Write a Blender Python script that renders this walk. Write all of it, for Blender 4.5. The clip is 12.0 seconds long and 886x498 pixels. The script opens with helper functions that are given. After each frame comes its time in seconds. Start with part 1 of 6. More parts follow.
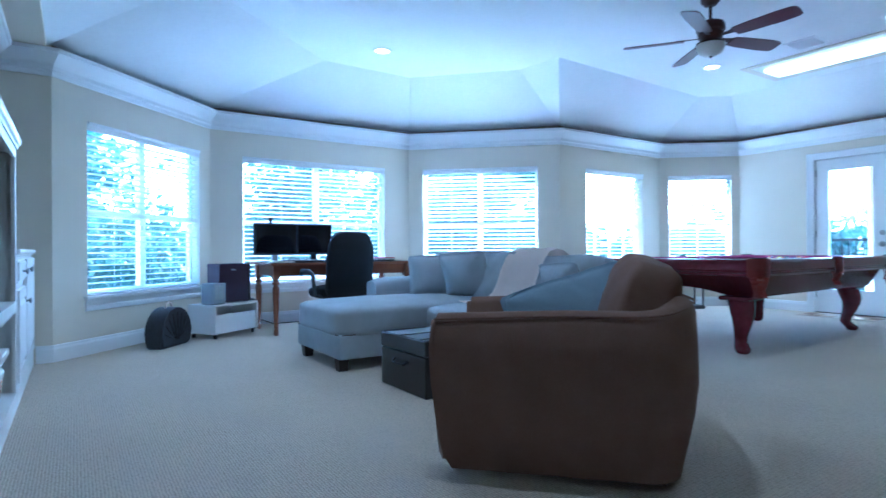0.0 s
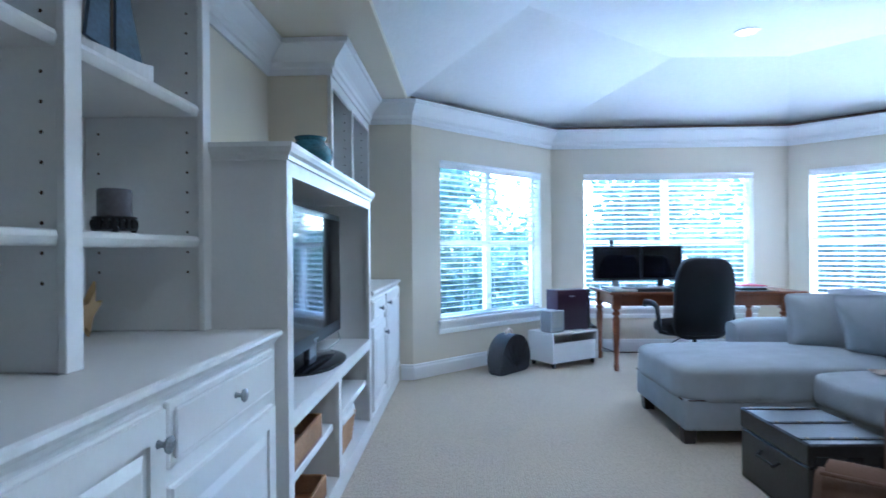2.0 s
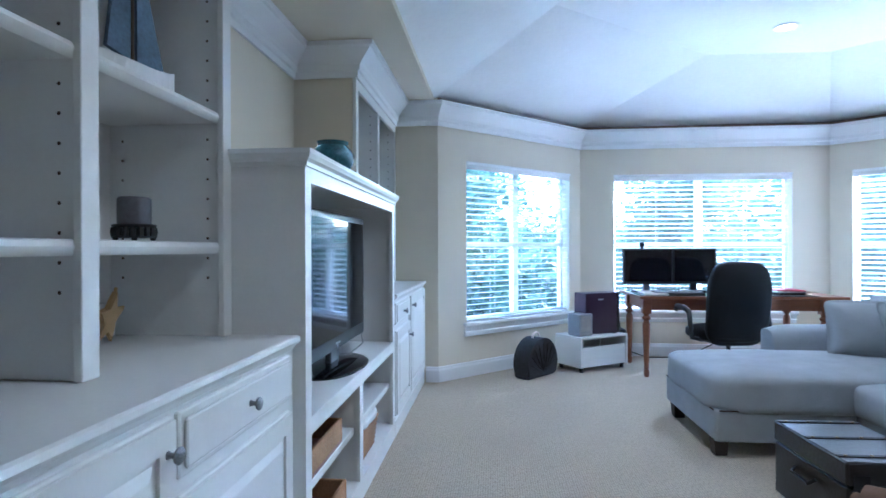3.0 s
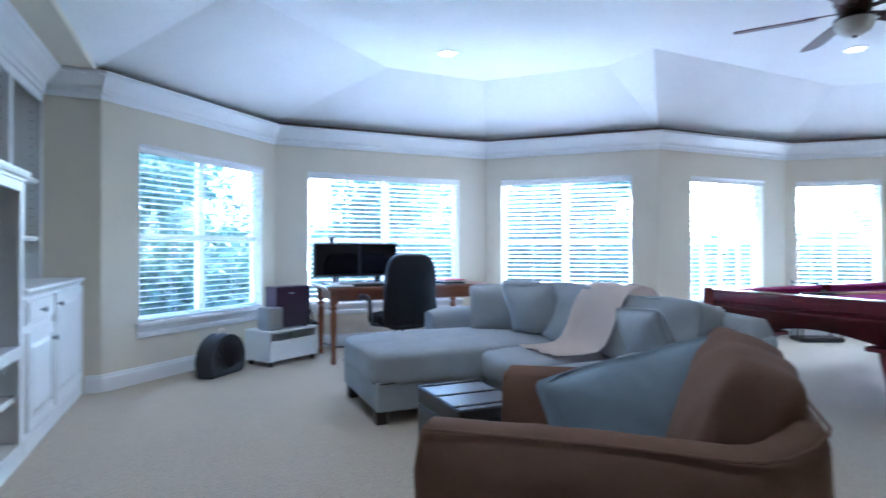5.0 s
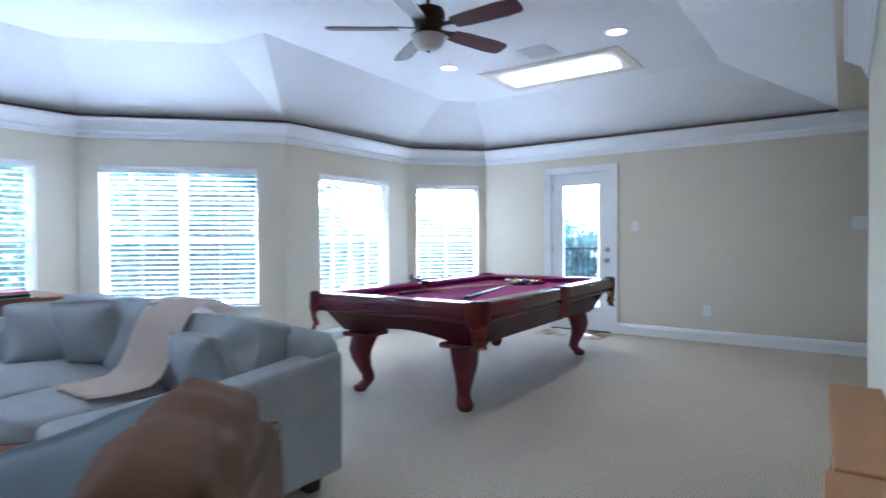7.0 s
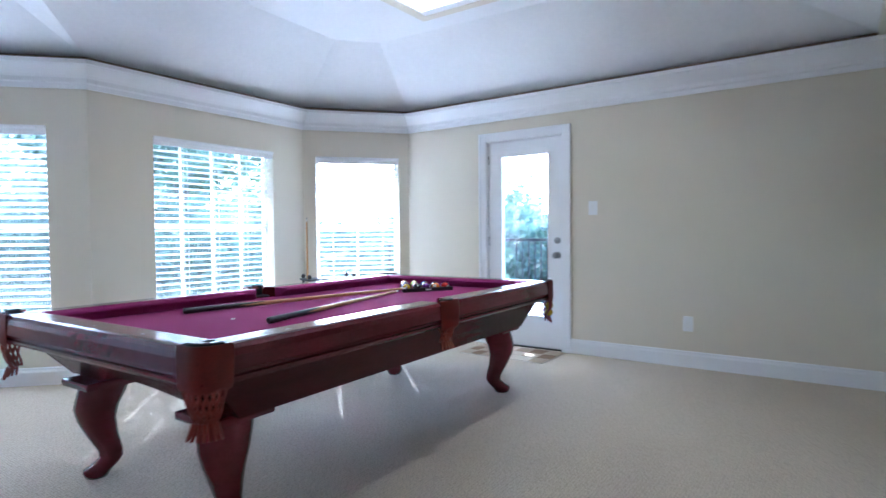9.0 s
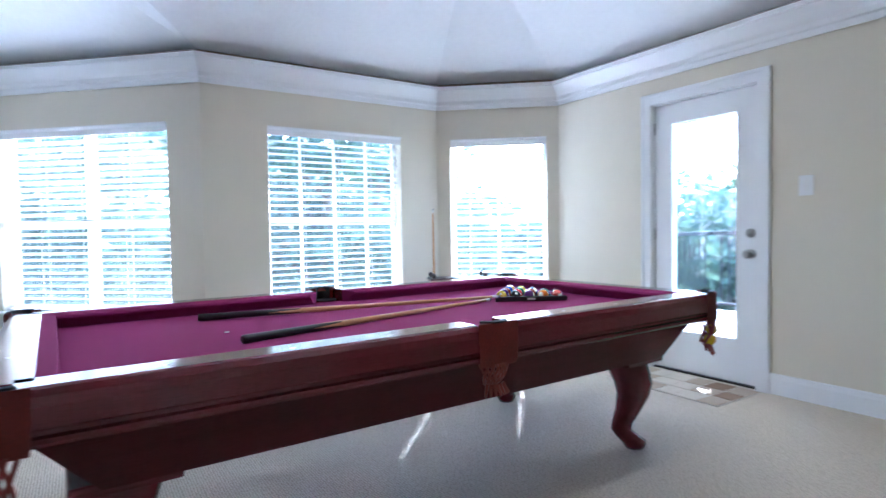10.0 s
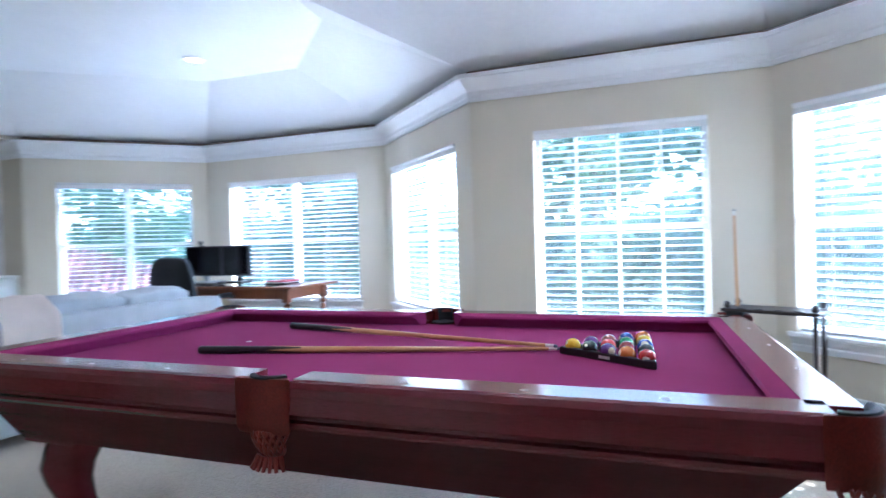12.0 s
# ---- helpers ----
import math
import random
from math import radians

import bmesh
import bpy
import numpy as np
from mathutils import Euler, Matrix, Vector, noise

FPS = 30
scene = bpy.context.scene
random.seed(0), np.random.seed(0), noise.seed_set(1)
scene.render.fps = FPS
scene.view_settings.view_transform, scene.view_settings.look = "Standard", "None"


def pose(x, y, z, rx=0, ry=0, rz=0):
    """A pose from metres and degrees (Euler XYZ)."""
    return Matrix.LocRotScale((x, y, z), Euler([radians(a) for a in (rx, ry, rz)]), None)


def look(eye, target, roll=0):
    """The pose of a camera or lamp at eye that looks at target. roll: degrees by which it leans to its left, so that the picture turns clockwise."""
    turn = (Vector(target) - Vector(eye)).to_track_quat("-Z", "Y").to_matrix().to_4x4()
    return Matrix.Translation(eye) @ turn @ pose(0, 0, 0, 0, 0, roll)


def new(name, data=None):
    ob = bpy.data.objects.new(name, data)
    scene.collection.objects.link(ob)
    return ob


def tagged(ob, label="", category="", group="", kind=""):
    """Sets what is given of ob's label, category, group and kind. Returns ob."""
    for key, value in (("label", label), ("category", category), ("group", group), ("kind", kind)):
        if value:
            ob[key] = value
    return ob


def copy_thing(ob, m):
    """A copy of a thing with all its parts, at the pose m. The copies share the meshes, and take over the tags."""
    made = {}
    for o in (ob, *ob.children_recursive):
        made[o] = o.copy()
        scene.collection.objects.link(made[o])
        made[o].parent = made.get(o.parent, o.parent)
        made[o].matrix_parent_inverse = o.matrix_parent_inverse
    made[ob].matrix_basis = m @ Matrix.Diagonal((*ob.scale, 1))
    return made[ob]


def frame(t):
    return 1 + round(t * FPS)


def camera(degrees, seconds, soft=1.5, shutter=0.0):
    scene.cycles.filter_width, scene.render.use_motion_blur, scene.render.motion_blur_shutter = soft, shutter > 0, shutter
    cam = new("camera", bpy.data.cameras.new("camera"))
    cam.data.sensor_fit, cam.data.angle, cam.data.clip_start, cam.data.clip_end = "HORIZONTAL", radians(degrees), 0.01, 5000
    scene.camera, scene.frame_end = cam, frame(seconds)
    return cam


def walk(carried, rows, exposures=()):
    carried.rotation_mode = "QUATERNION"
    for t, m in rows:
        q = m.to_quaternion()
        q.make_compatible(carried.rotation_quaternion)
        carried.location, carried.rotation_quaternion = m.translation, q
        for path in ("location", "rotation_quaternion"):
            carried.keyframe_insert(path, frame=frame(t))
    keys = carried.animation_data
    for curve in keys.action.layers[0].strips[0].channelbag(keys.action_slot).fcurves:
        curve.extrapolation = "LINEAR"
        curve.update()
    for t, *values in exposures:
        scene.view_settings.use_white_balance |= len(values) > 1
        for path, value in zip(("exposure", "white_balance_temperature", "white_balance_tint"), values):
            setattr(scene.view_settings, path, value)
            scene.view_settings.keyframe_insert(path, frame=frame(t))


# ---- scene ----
cam = camera(76.5, 12.0, 1.5, 0.5)
PATH = [
    (0, (0.357, 0.356, 0.872), (1.453, 2.029, 0.873), -0.3),
    (0.5, (0.452, 0.465, 0.897), (1.376, 2.238, 0.896), -0.3),
    (1, (0.544, 0.633, 0.934), (1.148, 2.54, 0.934), -0.4),
    (1.5, (0.622, 0.74, 1.055), (0.846, 2.728, 1.057), -0.5),
    (2, (0.664, 0.805, 1.139), (0.589, 2.804, 1.142), -0.5),
    (2.5, (0.697, 0.835, 1.168), (0.497, 2.825, 1.167), -0.3),
    (2.7, (0.696, 0.84, 1.17), (0.488, 2.829, 1.169), -0.2),
    (4.3, (0.819, 0.765, 1.114), (1.183, 2.731, 1.12), 0.2),
    (4.5, (0.846, 0.757, 1.107), (1.331, 2.697, 1.113), 0.3),
    (5, (0.964, 0.74, 1.088), (1.736, 2.584, 1.093), 0.0),
    (5.5, (1.046, 0.748, 1.114), (2.096, 2.45, 1.114), -0.0),
    (6, (1.129, 0.7, 1.203), (2.385, 2.256, 1.19), -0.1),
    (6.5, (1.385, 0.695, 1.179), (2.843, 2.064, 1.158), -0.0),
    (7, (1.717, 0.743, 1.183), (3.344, 1.906, 1.151), -0.3),
    (7.5, (2.142, 0.84, 1.155), (3.872, 1.844, 1.123), -0.5),
    (7.7, (2.312, 0.871, 1.146), (4.061, 1.84, 1.114), -0.6),
    (9.3, (4.095, 1.03, 1.129), (5.616, 2.328, 1.063), -0.6),
    (9.5, (4.329, 1.057, 1.131), (5.735, 2.478, 1.063), -0.7),
    (10, (4.907, 1.128, 1.103), (5.992, 2.806, 1.036), -0.9),
    (10.5, (5.513, 1.11, 1.087), (6.189, 2.991, 1.03), -1.3),
    (11, (6.068, 1.208, 1.086), (6.268, 3.197, 1.044), -1.4),
    (11.5, (6.605, 1.268, 1.107), (6.387, 3.256, 1.074), -1.5),
    (12, (7.101, 1.407, 1.139), (6.377, 3.271, 1.113), -1.6),
]
walk(cam, [(t, look(eye, target, roll)) for t, eye, target, roll in PATH],
     exposures=[(0.0, 4.5, 3750, 3), (1.0, 4.5, 3950, 5), (2.5, 4.7, 4330, 8), (5.5, 4.5, 4430, 9), (7.5, 4.47, 4620, 10), (12.0, 4.6, 4720, 12)])

# ---- world, sun, exposure ----
world = bpy.data.worlds.new("sky")
scene.world = world
world.use_nodes = True
SUN_AZ, SUN_EL = math.atan2(0.73, 0.68), radians(33)
wn = world.node_tree
sky = wn.nodes.new("ShaderNodeTexSky")
sky.sky_type, sky.sun_disc, sky.sun_elevation, sky.sun_rotation = "NISHITA", False, SUN_EL, radians(90) - SUN_AZ
wn.links.new(sky.outputs[0], wn.nodes["Background"].inputs[0])
wn.nodes["Background"].inputs[1].default_value = 0.15
sun = new("sun", bpy.data.lights.new("sun", "SUN"))
sun.data.energy, sun.data.angle, sun.data.color = 2.6, radians(0.5), (1.0, 0.95, 0.88)
away = Vector((math.cos(SUN_AZ) * math.cos(SUN_EL), math.sin(SUN_AZ) * math.cos(SUN_EL), math.sin(SUN_EL)))
sun.matrix_world = look(away * 40, (0, 0, 0))


# ---- materials ----
def material(name, color, rough=0.6, metal=0.0, vary=0.12, scale=6.0, fine=90.0, bump=0.05, gloss=0.5, stretch=(1, 1, 1), coat=0.0):
    """Principled surface with coarse and fine colour variation and a fine relief, in metres."""
    m = bpy.data.materials.new(name)
    m.use_nodes = True
    nt = m.node_tree
    bsdf = nt.nodes["Principled BSDF"]
    geo = nt.nodes.new("ShaderNodeTexCoord")
    mapping = nt.nodes.new("ShaderNodeMapping")
    mapping.inputs["Scale"].default_value = stretch
    nt.links.new(geo.outputs["Object"], mapping.inputs[0])
    n1, n2 = nt.nodes.new("ShaderNodeTexNoise"), nt.nodes.new("ShaderNodeTexNoise")
    n1.inputs["Scale"].default_value, n2.inputs["Scale"].default_value = scale, fine
    n1.inputs["Detail"].default_value, n2.inputs["Detail"].default_value = 4, 2
    for n in (n1, n2):
        nt.links.new(mapping.outputs[0], n.inputs["Vector"])
    add = nt.nodes.new("ShaderNodeMath")
    add.operation = "ADD"
    nt.links.new(n1.outputs["Fac"], add.inputs[0])
    nt.links.new(n2.outputs["Fac"], add.inputs[1])
    ramp = nt.nodes.new("ShaderNodeMapRange")
    ramp.inputs["From Min"].default_value, ramp.inputs["From Max"].default_value = 0.6, 1.4
    ramp.inputs["To Min"].default_value, ramp.inputs["To Max"].default_value = 1 - vary, 1 + vary
    nt.links.new(add.outputs[0], ramp.inputs["Value"])
    mul = nt.nodes.new("ShaderNodeVectorMath")
    mul.operation = "SCALE"
    mul.inputs[0].default_value = color[:3]
    nt.links.new(ramp.outputs[0], mul.inputs["Scale"])
    nt.links.new(mul.outputs[0], bsdf.inputs["Base Color"])
    bsdf.inputs["Metallic"].default_value = metal
    bsdf.inputs["Roughness"].default_value = rough
    bsdf.inputs["Specular IOR Level"].default_value = gloss
    bsdf.inputs["Coat Weight"].default_value = coat
    bsdf.inputs["Coat Roughness"].default_value = 0.12
    if bump:
        b = nt.nodes.new("ShaderNodeBump")
        b.inputs["Strength"].default_value, b.inputs["Distance"].default_value = bump, 0.004
        nt.links.new(n2.outputs["Fac"], b.inputs["Height"])
        nt.links.new(b.outputs[0], bsdf.inputs["Normal"])
    return m


def folds(m, scale, strength):
    """Soft creases laid under the fine weave of a fabric."""
    nt = m.node_tree
    fine = next(n for n in nt.nodes if n.bl_idname == "ShaderNodeBump")
    tc, n, b = (nt.nodes.new("ShaderNode" + k) for k in ("TexCoord", "TexNoise", "Bump"))
    n.inputs["Scale"].default_value, n.inputs["Detail"].default_value, n.inputs["Distortion"].default_value = scale, 2, 0.5
    b.inputs["Strength"].default_value, b.inputs["Distance"].default_value = strength, 0.03
    nt.links.new(tc.outputs["Object"], n.inputs["Vector"])
    nt.links.new(n.outputs["Fac"], b.inputs["Height"])
    nt.links.new(b.outputs[0], fine.inputs["Normal"])


def glowing(name, color, strength):
    m = bpy.data.materials.new(name)
    m.use_nodes = True
    b = m.node_tree.nodes["Principled BSDF"]
    b.inputs["Base Color"].default_value = (*color, 1)
    b.inputs["Emission Color"].default_value, b.inputs["Emission Strength"].default_value = (*color, 1), strength
    return m


def clear_glass(name):
    m = bpy.data.materials.new(name)
    m.use_nodes = True
    nt = m.node_tree
    nt.nodes.remove(nt.nodes["Principled BSDF"])
    mix, clear, shine = (nt.nodes.new("ShaderNode" + k) for k in ("MixShader", "BsdfTransparent", "BsdfGlossy"))
    clear.inputs[0].default_value = (0.97, 0.985, 0.98, 1)
    shine.inputs["Roughness"].default_value = 0.02
    mix.inputs[0].default_value = 0.04
    nt.links.new(clear.outputs[0], mix.inputs[1])
    nt.links.new(shine.outputs[0], mix.inputs[2])
    glare, glare_mix = nt.nodes.new("ShaderNodeBsdfTranslucent"), nt.nodes.new("ShaderNodeMixShader")
    glare.inputs[0].default_value = (0.75, 0.9, 1.0, 1)        # pale blue veil in the pane, stands in for window glare
    glare_mix.inputs[0].default_value = 0.007
    nt.links.new(mix.outputs[0], glare_mix.inputs[1])
    nt.links.new(glare.outputs[0], glare_mix.inputs[2])
    nt.links.new(glare_mix.outputs[0], nt.nodes["Material Output"].inputs[0])
    return m


def carpet_material():
    m = material("carpet_berber", (0.61, 0.535, 0.42), rough=0.95, vary=0.08, scale=1.5, fine=400, bump=0.0, gloss=0.1)
    nt = m.node_tree
    bsdf = nt.nodes["Principled BSDF"]
    old = bsdf.inputs["Base Color"].links[0].from_socket
    coord = nt.nodes.new("ShaderNodeTexCoord")
    mapping = nt.nodes.new("ShaderNodeMapping")
    mapping.inputs["Scale"].default_value = (1.0, 0.75, 1.0)
    nt.links.new(coord.outputs["Object"], mapping.inputs[0])
    loops = nt.nodes.new("ShaderNodeTexVoronoi")
    loops.inputs["Scale"].default_value, loops.inputs["Randomness"].default_value = 85, 0.3
    nt.links.new(mapping.outputs[0], loops.inputs["Vector"])
    # shade in the gaps between loops is put into the base colour
    shade = nt.nodes.new("ShaderNodeMapRange")
    shade.inputs["From Min"].default_value, shade.inputs["From Max"].default_value = 0.2, 0.75
    shade.inputs["To Min"].default_value, shade.inputs["To Max"].default_value = 1.06, 0.58
    nt.links.new(loops.outputs["Distance"], shade.inputs["Value"])
    mul = nt.nodes.new("ShaderNodeVectorMath")
    mul.operation = "SCALE"
    nt.links.new(old, mul.inputs[0])
    nt.links.new(shade.outputs[0], mul.inputs["Scale"])
    nt.links.new(mul.outputs[0], bsdf.inputs["Base Color"])
    b = nt.nodes.new("ShaderNodeBump")
    b.invert = True
    b.inputs["Strength"].default_value, b.inputs["Distance"].default_value = 0.8, 0.006
    nt.links.new(loops.outputs["Distance"], b.inputs["Height"])
    nt.links.new(b.outputs[0], bsdf.inputs["Normal"])
    return m


def leaf_material(name, color):
    m = material(name, color, rough=0.6, vary=0.1, gloss=0.3, bump=0)
    nt = m.node_tree
    bsdf = nt.nodes["Principled BSDF"]
    old = bsdf.inputs["Base Color"].links[0].from_socket
    g = nt.nodes.new("ShaderNodeNewGeometry")
    r = nt.nodes.new("ShaderNodeMapRange")
    r.inputs["To Min"].default_value, r.inputs["To Max"].default_value = 0.75, 1.3
    nt.links.new(g.outputs["Random Per Island"], r.inputs["Value"])
    mul = nt.nodes.new("ShaderNodeVectorMath")
    mul.operation = "SCALE"
    nt.links.new(old, mul.inputs[0])
    nt.links.new(r.outputs[0], mul.inputs["Scale"])
    nt.links.new(mul.outputs[0], bsdf.inputs["Base Color"])
    through_leaf, mix = nt.nodes.new("ShaderNodeBsdfTranslucent"), nt.nodes.new("ShaderNodeMixShader")
    mix.inputs[0].default_value = 0.6
    nt.links.new(mul.outputs[0], through_leaf.inputs[0])
    nt.links.new(bsdf.outputs[0], mix.inputs[1])
    nt.links.new(through_leaf.outputs[0], mix.inputs[2])
    nt.links.new(mix.outputs[0], nt.nodes["Material Output"].inputs[0])
    return m


WALL = material("wall_paint_cream", (0.72, 0.66, 0.535), 0.75, vary=0.03, scale=2, fine=160, bump=0.12, gloss=0.3)
CEIL = material("ceiling_texture_white", (0.82, 0.82, 0.81), 0.85, vary=0.03, scale=3, fine=26, bump=0.5, gloss=0.2)
TRIM = material("trim_paint_white", (0.83, 0.83, 0.83), 0.35, vary=0.02, bump=0.03)
CABINET = material("cabinet_paint_white", (0.82, 0.815, 0.80), 0.38, vary=0.025, bump=0.04)
GAP_SHADE = material("gap_shade_brown", (0.16, 0.11, 0.08), 0.9)
CARPET = carpet_material()
SLAT = material("blind_slat_white", (0.80, 0.81, 0.82), 0.45, vary=0.02, bump=0.02)
GLASS = clear_glass("window_glass")
SOFA = material("sofa_grey_blue_fabric", (0.405, 0.43, 0.465), 0.92, vary=0.14, scale=7, fine=500, bump=0.25, gloss=0.2)
SOFA_PILLOW = material("pillow_slate_fabric", (0.23, 0.285, 0.345), 0.9, vary=0.16, scale=6, fine=420, bump=0.3, gloss=0.2)
SUEDE = material("armchair_brown_suede", (0.19, 0.115, 0.08), 0.9, vary=0.2, scale=6, fine=300, bump=0.15, gloss=0.2)
folds(SOFA, 4.0, 0.22)
folds(SOFA_PILLOW, 5.0, 0.4)
folds(SUEDE, 4.5, 0.22)
SEAM = material("seam_dark", (0.07, 0.05, 0.045), 0.9)
THROW = material("throw_blanket_pink_beige", (0.94, 0.83, 0.75), 0.95, vary=0.05, scale=10, fine=250, bump=0.2, gloss=0.1)
DARK_WOOD = material("dark_wood_foot", (0.03, 0.02, 0.017), 0.4)
TRUNK = material("trunk_black_brown", (0.02, 0.018, 0.019), 0.33, vary=0.3, scale=9, fine=60, bump=0.2)
STRAP = material("trunk_strap_black", (0.018, 0.017, 0.018), 0.6, gloss=0.3)
IRON = material("dark_iron", (0.03, 0.03, 0.032), 0.42, metal=0.7)
BRASS = material("aged_nail_brass", (0.22, 0.17, 0.1), 0.35, metal=0.9)
DESK = material("desk_orange_wood", (0.23, 0.08, 0.033), 0.32, vary=0.25, scale=4, fine=40, stretch=(1, 9, 9), coat=0.3)
BLACK = material("black_plastic", (0.012, 0.012, 0.014), 0.4, bump=0.02)
BLACK_LEATHER = material("black_leather", (0.010, 0.010, 0.013), 0.55, vary=0.2, fine=220, bump=0.2, gloss=0.25)
SCREEN = material("black_screen_glass", (0.006, 0.006, 0.009), 0.07, vary=0.0, bump=0.0, gloss=0.28)
GREY_PLASTIC = material("grey_plastic", (0.32, 0.33, 0.35), 0.45)
PURPLE = material("purple_black_case", (0.032, 0.014, 0.036), 0.3)
CHERRY = material("pool_cherry_wood", (0.12, 0.015, 0.024), 0.2, vary=0.2, scale=3, fine=45, stretch=(1, 8, 8), bump=0.02, gloss=0.4, coat=0.2)
FELT = material("pool_felt_wine", (0.235, 0.028, 0.115), 0.95, vary=0.06, scale=5, fine=700, bump=0.2, gloss=0.1)
FELT_DARK = material("pool_felt_wine_nose", (0.26, 0.02, 0.115), 0.95, vary=0.06, scale=5, fine=700, bump=0.2, gloss=0.1)
LEATHER = material("pocket_red_leather", (0.21, 0.022, 0.015), 0.45, vary=0.3, scale=14, fine=160, bump=0.3)
PEARL = material("sight_pearl", (0.8, 0.8, 0.76), 0.25)
CUE_WOOD = material("cue_maple", (0.56, 0.30, 0.11), 0.3, vary=0.1, coat=0.5)
NICKEL = material("brushed_nickel", (0.42, 0.41, 0.40), 0.3, metal=1.0)
ANTIQUE = material("antique_silver_knob", (0.30, 0.31, 0.33), 0.35, metal=1.0, vary=0.4, fine=200, bump=0.5)
FAN_WOOD = material("fan_blade_mahogany", (0.075, 0.018, 0.013), 0.35, vary=0.3, scale=5, fine=60, stretch=(1, 8, 8))
FAN_METAL = material("fan_bronze", (0.045, 0.022, 0.017), 0.35, metal=0.6)
BOWL = material("frosted_glass_bowl", (0.62, 0.60, 0.54), 0.35)
MAPLE = material("low_bookcase_maple", (0.50, 0.25, 0.095), 0.42, vary=0.12, scale=3, fine=30, stretch=(1, 10, 10))
MAPLE_EDGE = material("maple_edge_pale", (0.62, 0.42, 0.27), 0.5, vary=0.1, scale=8, fine=60)
WICKER = material("wicker_tan", (0.36, 0.20, 0.085), 0.75, vary=0.3, fine=120, bump=0.7)
CANDLE = material("grey_candle_wax", (0.12, 0.115, 0.13), 0.55, vary=0.2, scale=14)
VASE_BLUE = material("vase_teal_glaze", (0.04, 0.13, 0.17), 0.25, vary=0.45, scale=18, coat=0.4)
SAIL = material("sail_slate_blue", (0.11, 0.155, 0.22), 0.75, vary=0.3, scale=14, fine=80, bump=0.3)
STARFISH = material("starfish_ochre", (0.62, 0.42, 0.20), 0.8, fine=200, bump=0.7)
MAT_TAN = material("doormat_tan", (0.42, 0.34, 0.25), 0.95, fine=350, bump=0.5)
MAT_BROWN = material("doormat_brown", (0.24, 0.16, 0.10), 0.95, fine=350, bump=0.5)
MAT_CREAM = material("doormat_cream", (0.58, 0.53, 0.44), 0.95, fine=350, bump=0.5)
BAG = material("bag_black_quilt", (0.018, 0.016, 0.021), 0.55, vary=0.4, scale=30, fine=90, bump=0.8)
BARK = material("bark", (0.10, 0.075, 0.055), 0.9, fine=30, bump=0.8)
LEAF = leaf_material("leaf_green", (0.095, 0.14, 0.085))
LEAF_B = leaf_material("leaf_blue_green", (0.085, 0.135, 0.10))
GRASS = material("lawn", (0.07, 0.10, 0.03), 0.95, vary=0.3, scale=0.6, fine=20)
CONCRETE = material("balcony_concrete", (0.42, 0.40, 0.37), 0.8, vary=0.1, scale=3)
STUCCO = material("stucco_pink_beige", (0.52, 0.40, 0.34), 0.9, vary=0.08, fine=60, bump=0.5)
ROOF_TILE = material("roof_tile_pink", (0.11, 0.04, 0.034), 0.8, vary=0.2, scale=2, fine=30, bump=0.3)
LIT = glowing("lamp_disc_warm", (1.0, 0.86, 0.66), 0.5)
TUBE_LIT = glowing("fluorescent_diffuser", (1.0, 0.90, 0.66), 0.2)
PAPER_RED = material("red_folder", (0.45, 0.03, 0.07), 0.5)
PAPER_WHITE = material("white_paper", (0.75, 0.75, 0.74), 0.7)
TOP_GLASS = material("desk_glass_sheet", (0.05, 0.055, 0.055), 0.05, vary=0, bump=0, gloss=0.9)
BALL_COLOURS = [(0.62, 0.38, 0.02), (0.02, 0.05, 0.25), (0.45, 0.02, 0.02), (0.09, 0.02, 0.13), (0.62, 0.17, 0.02), (0.02, 0.16, 0.06), (0.2, 0.02, 0.02), (0.01, 0.01, 0.01)]
BALLS = [material("ball_gloss", c, 0.08, vary=0.02, bump=0, coat=0.5) for c in BALL_COLOURS]
IVORY = material("ball_ivory", (0.72, 0.66, 0.52), 0.08, vary=0.02, bump=0, coat=0.5)


# ---- mesh helpers ----
def part(name, bm, mat, parent=None, label="", smooth=False, m=None):
    """Link a bmesh as one mesh object under its parent."""
    bmesh.ops.recalc_face_normals(bm, faces=bm.faces)
    me = bpy.data.meshes.new(name)
    bm.to_mesh(me)
    bm.free()
    for mm in (mat if isinstance(mat, (list, tuple)) else [mat]):
        me.materials.append(mm)
    if smooth:
        me.shade_smooth() if smooth is True else me.set_sharp_from_angle(angle=radians(smooth))
    ob = new(name, me)
    if parent:
        ob.parent = parent
    if m is not None:
        ob.matrix_basis = m
    if label:
        tagged(ob, label)
    return ob


def shared(name, me, parent, m):
    ob = new(name, me)
    ob.parent = parent
    ob.matrix_basis = m
    return ob


def thing(name, m, label, category, group="", kind=""):
    ob = new(name)
    ob.matrix_basis = m
    ob.empty_display_size = 0.1
    return tagged(ob, label, category, group, kind)


def box(bm, x0, x1, y0, y1, z0, z1, bevel=0.0, seg=1):
    """A box, with its edges rounded where bevel is given."""
    vs = [bm.verts.new((x, y, z)) for z in (z0, z1) for y in (y0, y1) for x in (x0, x1)]
    fs = [bm.faces.new([vs[i] for i in q]) for q in ((0, 2, 3, 1), (4, 5, 7, 6), (0, 1, 5, 4), (2, 6, 7, 3), (0, 4, 6, 2), (1, 3, 7, 5))]
    if bevel:
        bmesh.ops.bevel(bm, geom=list({e for f in fs for e in f.edges}), offset=bevel, segments=seg, affect="EDGES", profile=0.6)
    return bm


def boxes(*rows, bevel=0.0):
    bm = bmesh.new()
    for r in rows:
        box(bm, *r, bevel=bevel)
    return bm


